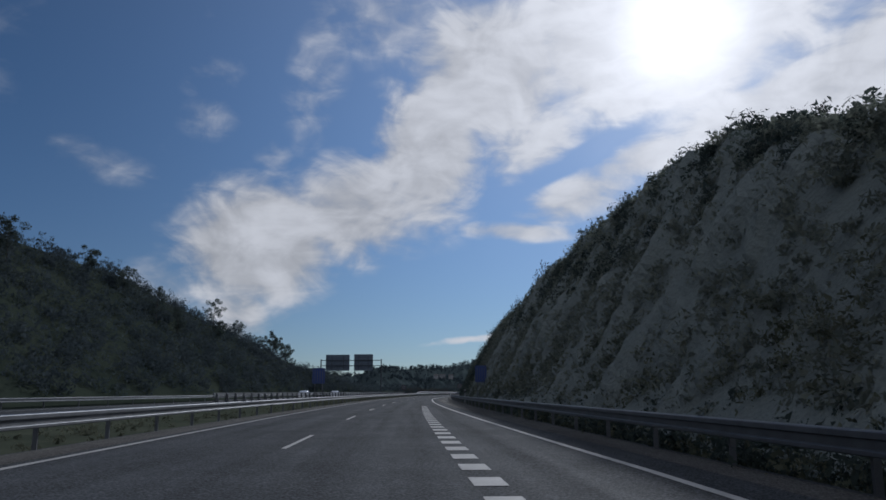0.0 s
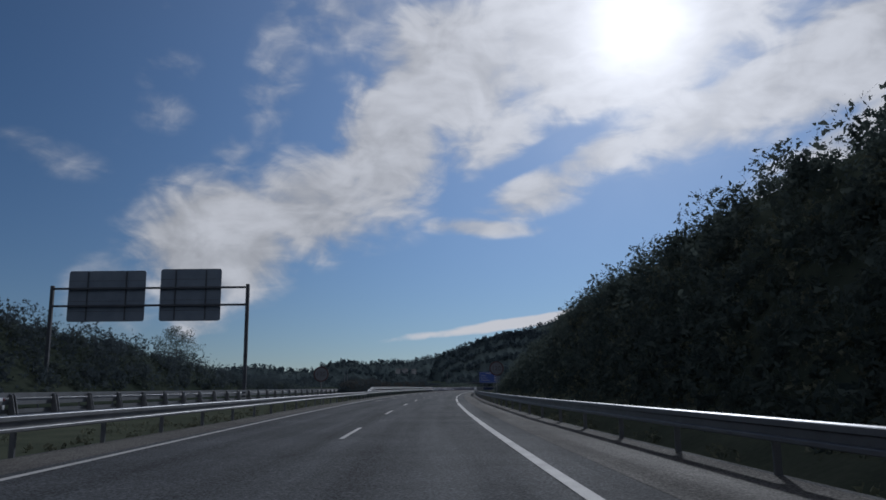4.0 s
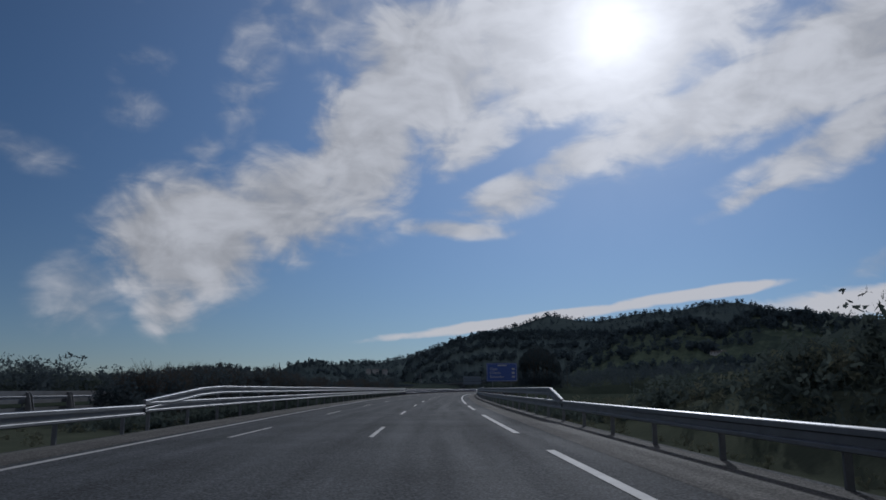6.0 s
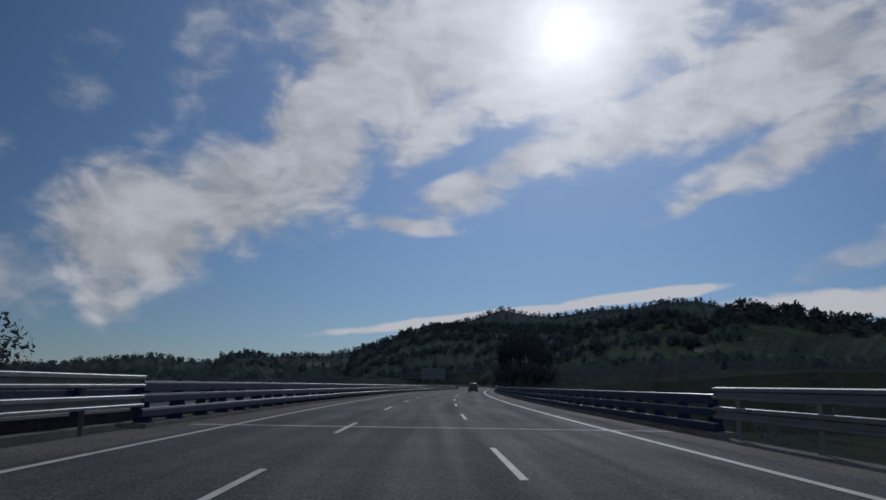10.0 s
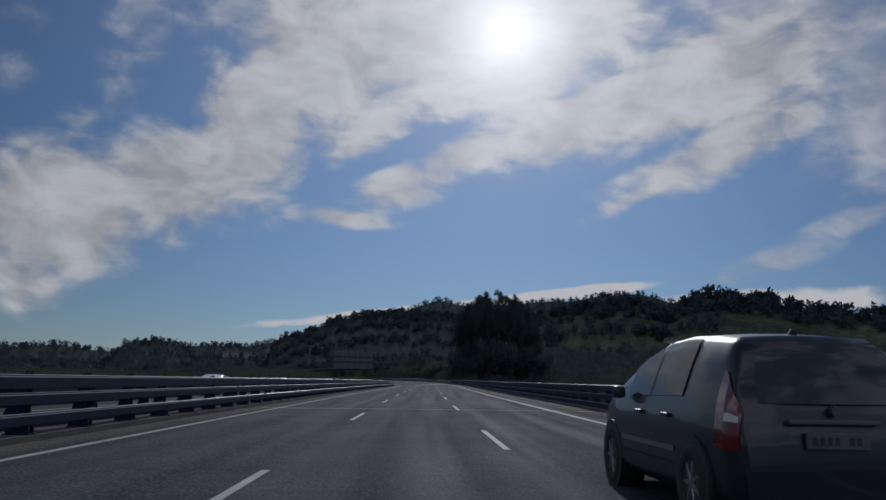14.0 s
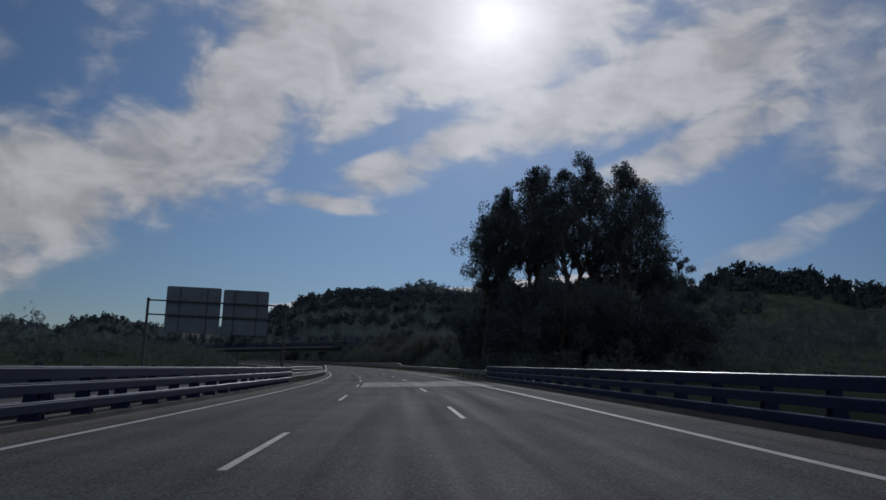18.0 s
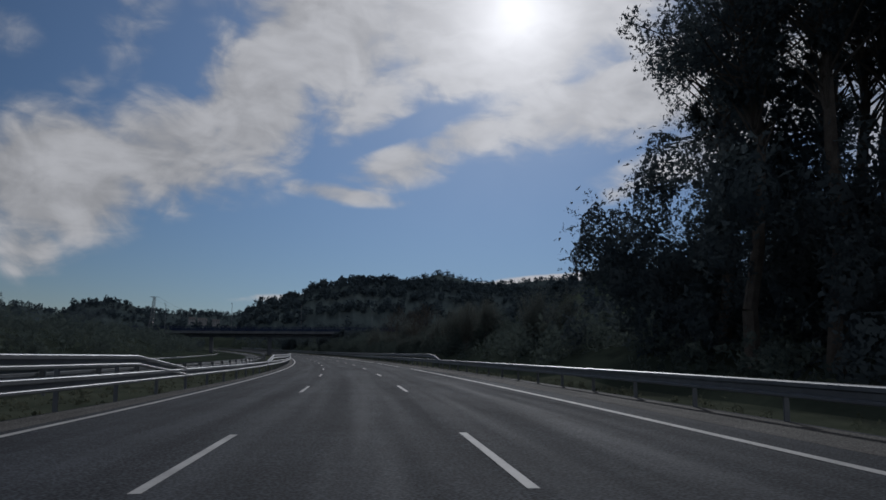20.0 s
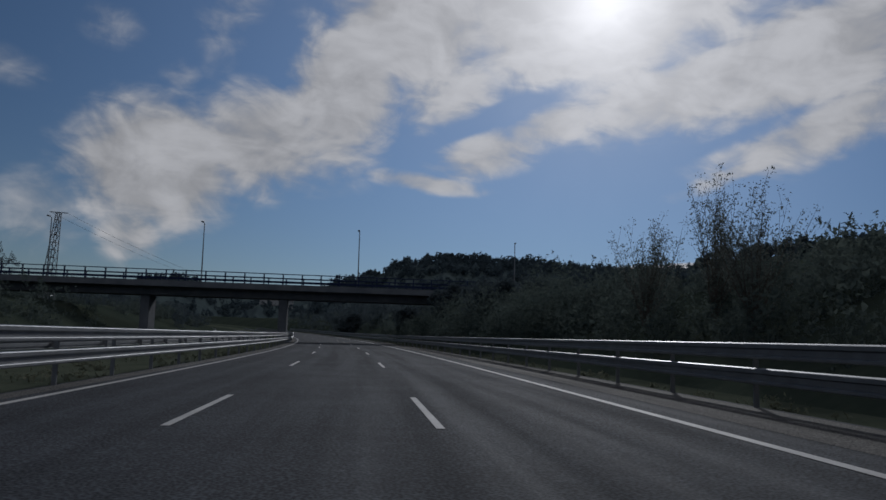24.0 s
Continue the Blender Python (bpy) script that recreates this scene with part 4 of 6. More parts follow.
BUSHY = 0.5
scrub("scrub", 41, 6600, (-60, 150), (9.4, 16), 0.62, 34, 0.15, "dry scrub and bramble clinging to the steep cutting", BRAMBLE, keep=lambda s, u: land(s, u) > 0.6, tall=0.45, lift=0.5)
scrub("scrub", 42, 1900, (-60, 250), (8.3, 11.4), 0.55, 40, 0.13, "dry grass and bramble at the foot of the cutting", DRYLEAF, tall=0.7)
scrub("scrub", 68, 1100, (-60, 190), (8.3, 10.1), 0.5, 60, 0.13, "weeds along the foot of the cutting", tall=0.9)
scrub("scrub", 43, 550, (-20, 130), (13.0, 17), 0.7, 90, 0.17, "bushy crest of the steep cutting", keep=lambda s, u: land(s, u) > 6.5, tall=1.0)
scrub("scrub", 46, 1000, (112, 236), (8.3, 11.6), 0.75, 64, 0.18, "brambles down the face at the end of the cutting", keep=lambda s, u: land(s, u) > 0.2, tall=0.9)
scrub("scrub", 44, 950, (110, 222), (9.0, 17), 0.9, 100, 0.17, "bushes over the end of the cutting", keep=lambda s, u: land(s, u) > 0.4, tall=1.0)
scrub("scrub", 45, 2700, (-40, 300), (-48, -27), 1.5, 56, 0.32, "dark wooded slope beyond the far carriageway", EUCALYPT, keep=lambda s, u: land(s, u) > 0.3, tall=1.1)
scrub("scrub", 47, 230, (258, 354), (-33, -27.5), 0.9, 100, 0.17, "low scrub beyond the far carriageway", tall=1.1)
HEDGE = [(236, 1.6), (240, 2.5), (247, 2.7), (251, 3.0), (254, 2.8), (260, 2.8), (264, 3.2), (272, 2.6), (281, 2.0), (283, 2.5), (285.5, 2.85), (288.5, 2.4), (292, 2.2), (300, 2.4), (311, 2.75), (314, 3.1), (317, 3.0), (320, 2.9), (326, 2.6),
         (330, 2.6), (331.6, 1.9), (333, 2.7), (338, 2.75), (341, 2.8), (345, 3.05), (349, 3.3), (354, 3.65), (359, 3.7), (361, 3.4), (362.6, 2.2)]


def median_hedge(seed, count, per, leaf):
    """the dense inside of the hedge, up to half a metre under its top"""
    rng = np.random.default_rng(seed)
    s = rng.uniform(237, 362, count)
    u = -10.4 + rng.uniform(-0.95, 0.95, count)
    top = np.interp(s, [h[0] for h in HEDGE], [h[1] for h in HEDGE]) - 0.55 * (0.55 + np.abs(u + 10.4))
    h = np.interp(s, _D, _H)
    p = np.stack([np.interp(s, _D, _X) + u * np.cos(h), np.interp(s, _D, _Y) + u * np.sin(h), 0.2 + (top - 0.45) * rng.random(count) ** 0.7], -1)
    me = leaf_mesh("scrub", p, np.full((count, 3), 0.46), per, leaf, EUCALYPT, seed + 1, 0.3)
    tagged(new("scrub", me), "dense dark hedge of brushwood in the median", "scrub", kind="stuff")


median_hedge(66, 2200, 64, 0.09)
scrub("scrub", 48, 200, (200, 262), (-33, -27.5), 0.7, 70, 0.2, "low scrub beyond the far carriageway", tall=1.2)
scrub("scrub", 69, 150, (745, 784), (10.8, 24), 0.9, 110, 0.18, "low bushes on the bank beside the motorway", tall=1.1)
scrub("scrub", 49, 400, (784, 1000), (10.8, 15), 1.3, 260, 0.155, "tangled bushes on the bank beside the motorway", tall=1.4)
scrub("scrub", 60, 420, (784, 1000), (15, 28), 1.7, 190, 0.22, "taller bushes up the bank beside the motorway", tall=1.0, core=BUSHY)
scrub("scrub", 62, 300, (784, 826), (11.6, 18.5), 1.1, 130, 0.13, "dense dark lower growth of the hedge on the bank", tall=1.5, lift=0.6)
scrub("scrub", 64, 900, (232, 362), (-3.4, -0.3), 0.4, 60, 0.12, "dark weeds and bramble in the median", tall=0.9, beside=left_rail)
scrub("scrub", 63, 420, (238, 352), (0.35, 2.2), 0.34, 60, 0.11, "dark weeds and bramble behind the tall guard rail", tall=1.1, beside=right_rail)
scrub("scrub", 50, 140, (900, 962), (9.5, 15), 1.7, 280, 0.18, "tall bushes before the overpass abutment", tall=1.2, lift=0.6)
scrub("scrub", 51, 240, (690, 760), (10, 40), 1.5, 80, 0.3, "low bushes at the end of the viaduct", tall=1.0)
scrub("scrub", 53, 380, (700, 960), (-60, -29), 2.0, 70, 0.4, "bushes beyond the far carriageway", tall=1.2)
scrub("scrub", 57, 480, (975, 1260), (-90, 70), 2.6, 64, 0.5, "dark bushes beyond the overpass", keep=lambda s, u: (u > 10) | (u < -30), tall=0.9, lift=0.4, core=BUSHY)
scrub("verge_grass", 58, 1200, (-40, 1000), (0.35, 1.6), 0.22, 20, 0.1, "uneven grass tufts under the guard rail", DRYLEAF, keep=lambda s, u: (s < 350) | (s > 700), beside=right_rail)
scrub("verge_grass", 59, 2200, (-40, 1000), (-3.6, -0.35), 0.22, 20, 0.1, "uneven grass tufts in the median", DRYLEAF, keep=lambda s, u: (s < 350) | (s > 700), beside=left_rail)


def valley_wood(seed, count, s_range, u_range, size, label):
    rng = np.random.default_rng(seed)
    s, u = rng.uniform(*s_range, count), rng.uniform(*u_range, count)
    h = np.interp(s, _D, _H)
    r = size * (0.6 + 0.7 * rng.random(count))
    p = np.stack([np.interp(s, _D, _X) + u * np.cos(h), np.interp(s, _D, _Y) + u * np.sin(h), land(s, u) + r * 0.9], -1)
    me = leaf_mesh("wood", p, np.stack([r * 0.8, r * 0.8, r * 1.3], -1), 64, r * 0.26, EUCALYPT, seed + 1, 0.4)
    return tagged(new("wood", me), label, "wood", kind="stuff")


valley_wood(61, 430, (300, 1150), (34, 420), 4.4, "dark trees and hedges on the valley floor")
valley_wood(69, 240, (700, 900), (34, 190), 3.0, "dark scattered trees on the rising ground")
valley_wood(63, 330, (260, 1150), (-480, -70), 4.6, "dark trees and hedges on the valley floor")


valley_wood(65, 170, (984, 1190), (10, 80), 3.4, "dark trees beyond the overpass")
valley_wood(67, 260, (1010, 1190), (-100, -28), 2.0, "dark trees beyond the overpass")


# ---- trees ----
def tree(s, u, height, spread, seed, label, leaf_mat=EUCALYPT, bare=0.35, clumps=34, per=95, leaf=0.24, group="", lean=0.0, slim=1.0, core=0.0, thin=0.0, spire=0.0):
    """a tapered trunk with limbs that end in clumps of leaves; spire narrows the top to a point"""
    rng = random.Random(seed)
    base = ground_spot(s, u) - Vector((0, 0, 0.2))
    g = thing("tree", label, "tree", group, at=Matrix.Translation(base))
    trunk = bmesh.new()
    pts = [Vector((0, 0, 0))]
    for k in range(1, 9):
        pts.append(Vector((rng.uniform(-1, 1) * height * 0.012 * k ** 0.5 + lean * k / 8, rng.uniform(-1, 1) * height * 0.012, height * 0.93 * k / 8)))
    r0 = height * 0.016
    for k in range(8):
        tube(trunk, pts[k], pts[k + 1], r0 * (1 - k / 8.6), r0 * (1 - (k + 1) / 8.6), 7)
    centres, radii = [], []
    limbs = bmesh.new()
    for i in range(clumps):
        k = bare + (1 - bare) * (i + rng.random()) / clumps
        a = rng.uniform(0, 2 * math.pi)
        x = min(7.99, k * 8)
        p0 = pts[int(x)].lerp(pts[int(x) + 1], x % 1)
        out_ = spread * (0.25 + 0.75 * rng.random()) * math.sin(math.pi * min(1, (1.02 - k) / (1.02 - bare) * 0.84 + 0.1)) ** 0.8
        up_ = (k - bare) / (1 - bare)
        out_ *= 1 - spire * max(0, up_ - 0.5) / 0.5
        tip = p0 + Vector((math.cos(a) * out_, math.sin(a) * out_, height * rng.uniform(0.02, 0.08)))
        tube(limbs, p0 - Vector((0, 0, height * 0.04)), tip, r0 * 0.3 * (1.15 - k), r0 * 0.08, 5)
        rad = spread * rng.uniform(0.24, 0.4) * (1 - (0.3 + 0.35 * spire) * up_ ** 2) * (1 - thin * max(0, 1 - up_ / 0.4))
        centres.append(tip)
        radii.append((rad, rad, rad * 0.85 * slim))
    part("trunk", trunk, BARK, g)
    tagged(part("branchwork", limbs, BARK, g), kind="stuff")
    mesh_part("crown", leaf_mesh("crown", centres, radii, per, leaf, leaf_mat, seed, 0.4, 0.5, core), g)
    return g


EUCA = "tall dark eucalyptus tree with a ragged crown"
CLUMP = [(727, 12.5, 19.5, 3.6), (725, 15, 23, 3.8), (722, 18, 25.6, 3.8), (729, 21.5, 26.5, 3.8), (719, 25, 27, 3.8), (733, 24, 26.4, 4.0), (724, 29, 26.4, 4.0), (716, 32, 25.6, 3.8), (730, 34, 25, 4.0), (722, 38, 22.4, 4.0),
         (735, 16, 22.5, 3.8), (739, 27, 25, 4.0), (712, 29, 23.6, 3.6), (714, 21, 23.6, 3.6), (734, 38, 20.5, 3.6), (726, 42, 16.5, 3.2), (741, 20, 24, 3.8)]
for i, (s, u, h, w) in enumerate(CLUMP):
    tree(s, 13.2 + (u - 12.5) * 0.8, h + 0.9, w * 1.16, 100 + i, EUCA, bare=0.47, clumps=78, per=130, leaf=0.2, group="eucalyptus grove", slim=1.3, thin=0.9, spire=0.62)
scrub("scrub", 55, 330, (708, 746), (11.5, 38), 2.3, 190, 0.235, "dense undergrowth under the eucalyptus grove", EUCALYPT, tall=1.3, lift=1.4, core=BUSHY)
tree(735, 44.0, 17.2, 2.3, 131, "slender eucalyptus standing apart from the grove", bare=0.62, clumps=22, per=120, leaf=0.23)


def twiggy(s, u, height, spread, seed, label, group="", arms=33):
    """a leafless tree: a straight leader, rising limbs and fine twigs in their hundreds"""
    rng = random.Random(seed)
    base = ground_spot(s, u) - Vector((0, 0, 0.2))
    g = thing("tree", label, "tree", group, at=Matrix.Translation(base))
    r0 = height * 0.0085
    bm = bmesh.new()
    pts = [Vector((rng.uniform(-1, 1) * height * 0.015 * k / 4, rng.uniform(-1, 1) * height * 0.015 * k / 4, height * k / 8)) for k in range(9)]
    for k in range(8):
        tube(bm, pts[k], pts[k + 1], r0 * (1.02 - k / 8), r0 * (1.02 - (k + 1) / 8), 7)
    part("trunk", bm, BARK, g)
    limbs, fine = [], []

    def wander(p, d, length, r, steps, store, rise):
        """a bent stick in steps; gives its points back"""
        out_ = [p]
        for i in range(steps):
            d = (d + Vector((rng.uniform(-1, 1), rng.uniform(-1, 1), rng.uniform(-0.7, 1) + rise)) * 0.16).normalized()
            q = p + d * (length / steps)
            store.append((p, q, r * (1 - i / steps * 0.8), r * (1 - (i + 1) / steps * 0.8)))
            p = q
            out_.append(p)
        return out_, d

    for i in range(arms):
        k = 0.12 + 0.84 * (i + rng.random()) / arms
        x = min(7.99, k * 8)
        p = pts[int(x)].lerp(pts[int(x) + 1], x % 1)
        a = i * 2.4 + rng.uniform(-0.5, 0.5)
        length = spread * (1.08 - k) ** 0.6 * rng.uniform(0.65, 1.1)
        d = Vector((math.cos(a), math.sin(a), rng.uniform(0.35, 0.95) + k * 0.5)).normalized()
        line_, _ = wander(p, d, length, max(0.008, r0 * 0.42 * (1.1 - k)), 5, limbs, 0.5)
        for q in range(11):
            f = rng.uniform(0.15, 1.0) * 4.99
            p1 = line_[int(f)].lerp(line_[int(f) + 1], f % 1)
            e = (d + Vector((rng.uniform(-1, 1), rng.uniform(-1, 1), rng.uniform(-0.5, 0.9))) * 0.9).normalized()
            sub_, _ = wander(p1, e, length * rng.uniform(0.2, 0.42), 0.011, 3, fine, 0.5)
            for w in range(5):
                f2 = rng.uniform(0.2, 1.0) * 2.99
                p2 = sub_[int(f2)].lerp(sub_[int(f2) + 1], f2 % 1)
                e2 = (e + Vector((rng.uniform(-1, 1), rng.uniform(-1, 1), rng.uniform(-0.4, 1))) * 0.9).normalized()
                fine.append((p2, p2 + e2 * length * rng.uniform(0.07, 0.17), 0.008, 0.004))
    tagged(mesh_part("branchwork", stick_mesh("branchwork", limbs, BARK, 5), g), kind="stuff")
    tagged(mesh_part("twigwork", stick_mesh("twigwork", fine, BARK, 3), g), kind="stuff")
    return g


BARE = "bare grey tree with fine branching twigs"
for i, (s, u, h) in enumerate([(847, 12.4, 8.6), (862, 13.5, 7.0), (854, 16, 6.0), (831, 13.1, 5.8), (832, 15.0, 6.4), (824, 13.4, 6.0)]):
    twiggy(s, u, h, (4.6, 4.4, 4.4, 3.6, 4.4, 4.0)[i], 200 + i, BARE, group="bare trees on the bank")
BLOSSOM = "many-stemmed bush with sparse pale young leaves"


def shrub(s, u, height, spread, seed, label, group, per=9, stems_=26, leaf=0.055):
    """stems that rise and spread from one root, each set with small leaves"""
    rng = random.Random(seed)
    g = thing("bush", label, "bush", group, at=Matrix.Translation(ground_spot(s, u) - Vector((0, 0, 0.15))))
    stems, spots = [], []
    for k in range(stems_):
        a, lean = rng.uniform(0, 2 * math.pi), rng.uniform(0.05, 1.0) * spread
        h = height * rng.uniform(0.6, 1.0) * (1 - 0.25 * lean / spread)
        p = Vector((0, 0, 0))
        for i in range(1, 8):
            f = i / 7
            q = Vector((math.cos(a) * lean * f ** 1.3 + rng.uniform(-0.08, 0.08), math.sin(a) * lean * f ** 1.3 + rng.uniform(-0.08, 0.08), h * f))
            stems.append((p, q, 0.03 * (1.15 - f), 0.03 * (1.0 - f) + 0.003))
            if f > 0.3:
                spots += [p.lerp(q, 0.5), q]
                side = q + Vector((rng.uniform(-1, 1), rng.uniform(-1, 1), rng.uniform(0.2, 0.9))) * 0.45
                stems.append((p, side, 0.009, 0.004))
                spots.append(side)
            p = q
    tagged(mesh_part("stemwork", stick_mesh("stemwork", stems, BARK, 3), g), kind="stuff")
    mesh_part("foliage", leaf_mesh("foliage", spots, [0.26] * len(spots), per, leaf, PALELEAF, seed, 0.2), g)
    return g


for i, (s, u, h) in enumerate([(878, 12.5, 6.2), (883, 13.5, 6.8), (888, 12.6, 6.4), (857, 12.4, 4.6), (866, 13, 4.8)]):
    shrub(s, u, h, 2.2, 220 + i, BLOSSOM, "young bushes on the bank")
# a tall hedge of upright shoots climbs the bank; its top follows the slope
rh = random.Random(17)
for i in range(30):
    s, u = 786 + i * 1.9 + rh.uniform(-1.5, 1.5), (12.0, 14.6, 17.2)[i % 3] + rh.uniform(-0.8, 0.8)
    top = float(np.interp(s, [784, 802, 811, 845], [8.3, 8.3, 5.6, 5.4])) + (u - 12.7) * 0.3 + rh.uniform(-0.5, 0.5)
    shrub(s, u, top - float(land(s, u)), 2.1, 230 + i, "tall dense bush of upright shoots with pale young leaves", "hedge of young bushes on the bank", per=11, stems_=60, leaf=0.042)
for i, (s, u, h) in enumerate([(763, 13.6, 4.6), (766, 15.0, 5.0), (760, 15.6, 4.6), (838, 12.4, 5.4), (841, 13.4, 5.6), (836, 14.2, 5.2), (843, 14.8, 5.6)]):
    shrub(s, u, h, 2.1, 262 + i, "bush of thin shoots with pale young leaves", "young bushes on the bank", per=13, stems_=38, leaf=0.05)


def brush(s, u, height, spread, seed):
    """a leafless bush: hundreds of fine upright shoots that fan out from one stool and fork"""
    rng = random.Random(seed)
    g = thing("bush", "leafless hedge bush of thin upright shoots", "bush", "bushes of the median hedge", at=Matrix.Translation(ground_spot(s, u) - Vector((0, 0, 0.1))))
    sticks = []
    for k in range(130):
        a, lean = rng.uniform(0, 2 * math.pi), spread * rng.random() ** 0.6
        h = height * rng.uniform(0.72, 1.0) * (1 - 0.22 * (lean / spread) ** 2)
        way = Vector((math.cos(a) * lean, math.sin(a) * lean, 0))
        mid = way * 0.6 + Vector((rng.uniform(-0.1, 0.1), rng.uniform(-0.1, 0.1), h * 0.55))
        end = way + Vector((rng.uniform(-0.15, 0.15), rng.uniform(-0.15, 0.15), h))
        sticks += [(way * 0.25, mid, 0.014, 0.009), (mid, end, 0.009, 0.003)]
        for j in range(6):
            p = mid.lerp(end, rng.uniform(0.1, 0.85))
            q = p + Vector((rng.uniform(-0.3, 0.3), rng.uniform(-0.3, 0.3), rng.uniform(0.1, 0.35)))
            sticks.append((p, q, 0.007, 0.004))
    tagged(mesh_part("stemwork", stick_mesh("stemwork", sticks, BARK, 3), g), kind="stuff")
    return g


for i in range(52):
    s, u = 239 + i * 2.38 + rh.uniform(-0.7, 0.7), -10.4 + rh.uniform(-0.55, 0.55)
    brush(s, u, table(HEDGE, s) + 0.1 + rh.uniform(-0.12, 0.18), 1.2, 280 + i)
for i, (s, u, h) in enumerate([(24, 16.5, 1.2), (30, 16.6, 1.3), (73, 15.3, 1.8), (75, 15.2, 2.4), (77, 15.0, 2.1), (89.5, 14.6, 1.9), (91, 14.5, 2.6), (92.5, 14.4, 2.3), (94.5, 14.2, 2.1), (130, 16, 4), (196, 13, 2.6), (202, 13.4, 2.2)]):
    twiggy(s, u, h, 0.7, 240 + i, "thin bare sapling on the crest of the cutting", group="saplings on the cutting", arms=12)
tree(242, -34, 6.4, 3.3, 300, "round broadleaf tree beyond the far carriageway", LEAF, bare=0.2, clumps=80, per=60, leaf=0.13, core=0.0)
for i, (s, u) in enumerate([(356, -30), (361, -33), (366, -29.5), (371, -32), (377, -30), (383, -33), (389, -31), (396, -34), (352, -31)]):
    tree(s, u, 4.6 - float(land(s, u)) - (i % 3) * 0.7, 3.4, 400 + i, "fine-twigged valley tree rising beside the viaduct", EUCALYPT, bare=0.4, clumps=70, per=110, leaf=0.11, group="valley trees by the viaduct")
rr = random.Random(5)
for i in range(26):
    s, u = rr.uniform(-20, 200), rr.uniform(-44, -36)
    tree(s, u, rr.uniform(4, 6.5), 2.0, 320 + i, "small dark tree on the slope's crest", LEAF, bare=0.3, clumps=14, per=60, leaf=0.24, group="trees on the slope")


for i, (s, u, top_, w) in enumerate([(1066, 11, 7.2, 3.8), (1074, 14.5, 7.6, 4.2), (1081, 11, 6.6, 3.6), (990, 12.5, 7.0, 3.4), (997, 17.5, 7.6, 3.8), (986, 22, 11.5, 4.0),
                                     (958, 14.5, 9.4, 3.8), (948, 17, 9.2, 4.0), (930, 14, 8.2, 3.6), (940, 21, 9.6, 4.2)]):
    tree(s, u, top_ - float(land(s, u)), w, 500 + i, "dense dark tree with a lumpy crown near the overpass", EUCALYPT, bare=0.1, clumps=52, per=90, leaf=0.3, group="trees by the overpass")


# ---- signs ----
def road_frame(s, u, z=0.0):
    return Matrix.Translation(spot(s, u, z)) @ pose(0, 0, 0, 0, 0, math.degrees(heading(s)))


def plate(w, h, r=0.12, d=0.03):
    """a flat sheet with rounded corners, standing in the x-z plane"""
    bm = bmesh.new()
    ring = []
    for cx, cz, a0 in ((w / 2 - r, h / 2 - r, 0), (-w / 2 + r, h / 2 - r, 90), (-w / 2 + r, -h / 2 + r, 180), (w / 2 - r, -h / 2 + r, 270)):
        for k in range(5):
            a = radians(a0 + k * 22.5)
            ring.append(bm.verts.new((cx + r * math.cos(a), -d / 2, cz + r * math.sin(a))))
    f = bm.faces.new(ring)
    e = bmesh.ops.extrude_face_region(bm, geom=[f])
    bmesh.ops.translate(bm, verts=[v for v in e["geom"] if isinstance(v, bmesh.types.BMVert)], vec=(0, d, 0))
    bmesh.ops.recalc_face_normals(bm, faces=bm.faces)
    return bm


def gantry(s, u0, u1, height, boards, label, drop=1.65):
    """posts, two cross beams and boards seen from behind; boards: (from, to, bottom, top)"""
    g = thing("sign_gantry", label, "sign gantry", at=road_frame(s, u0))
    w = u1 - u0
    for x in (0, w):
        bm = bmesh.new()
        box(bm, (x - 0.13, -0.13, -1.0 if s < 300 else -3), (x + 0.13, 0.13, height), 0.02)
        p = part("post", bm, GANTRY_STEEL, g)
        part("base_plate", boxed((x - 0.35, -0.35, -0.05), (x + 0.35, 0.35, 0.05), 0.02), GANTRY_STEEL, p)
    for z in (height - 0.25, height - drop):
        part("cross_beam", boxed((0.1, -0.08, z - 0.08), (w - 0.1, 0.08, z + 0.08), 0.015), GANTRY_STEEL, g)
    for a, b, lo, hi in boards:
        bm = plate(b - a, hi - lo, 0.2, 0.05)
        bmesh.ops.translate(bm, verts=bm.verts, vec=((a + b) / 2 - u0, 0.2, (lo + hi) / 2))
        board = part("sign_board", bm, SIGN_BACK, g, "grey sheet-metal back of a direction sign")
        for k in range(2):
            x = a - u0 + (b - a) * (k + 0.5) / 2
            part("stiffener", boxed((x - 0.04, 0.09, lo + 0.1), (x + 0.04, 0.17, hi - 0.1)), GANTRY_STEEL, board)
        for k in range(1, 5):
            z = lo + (hi - lo) * k / 5
            part("seam", boxed((a - u0 + 0.08, 0.165, z - 0.012), (b - u0 - 0.08, 0.176, z + 0.012)), GANTRY_STEEL, board)
        bm = plate(b - a - 0.02, hi - lo - 0.02, 0.2, 0.006)
        bmesh.ops.translate(bm, verts=bm.verts, vec=((a + b) / 2 - u0, 0.235, (lo + hi) / 2))
        part("sign_face", bm, SIGN_BLUE, board, "blue sign face turned to oncoming traffic")
    return g


gantry(199.5, -28.6, -12.9, 9.5, [(-27.4, -21.2, 6.6, 10.7), (-20.0, -15.1, 6.6, 10.8)], "steel gantry with two large signs seen from behind")
gantry(716, -27.7, -12.4, 9.4, [(-25.8, -19.75, 5.65, 10.85), (-19.5, -14.4, 5.65, 10.75)], "steel gantry with two large signs seen from behind", 1.85)


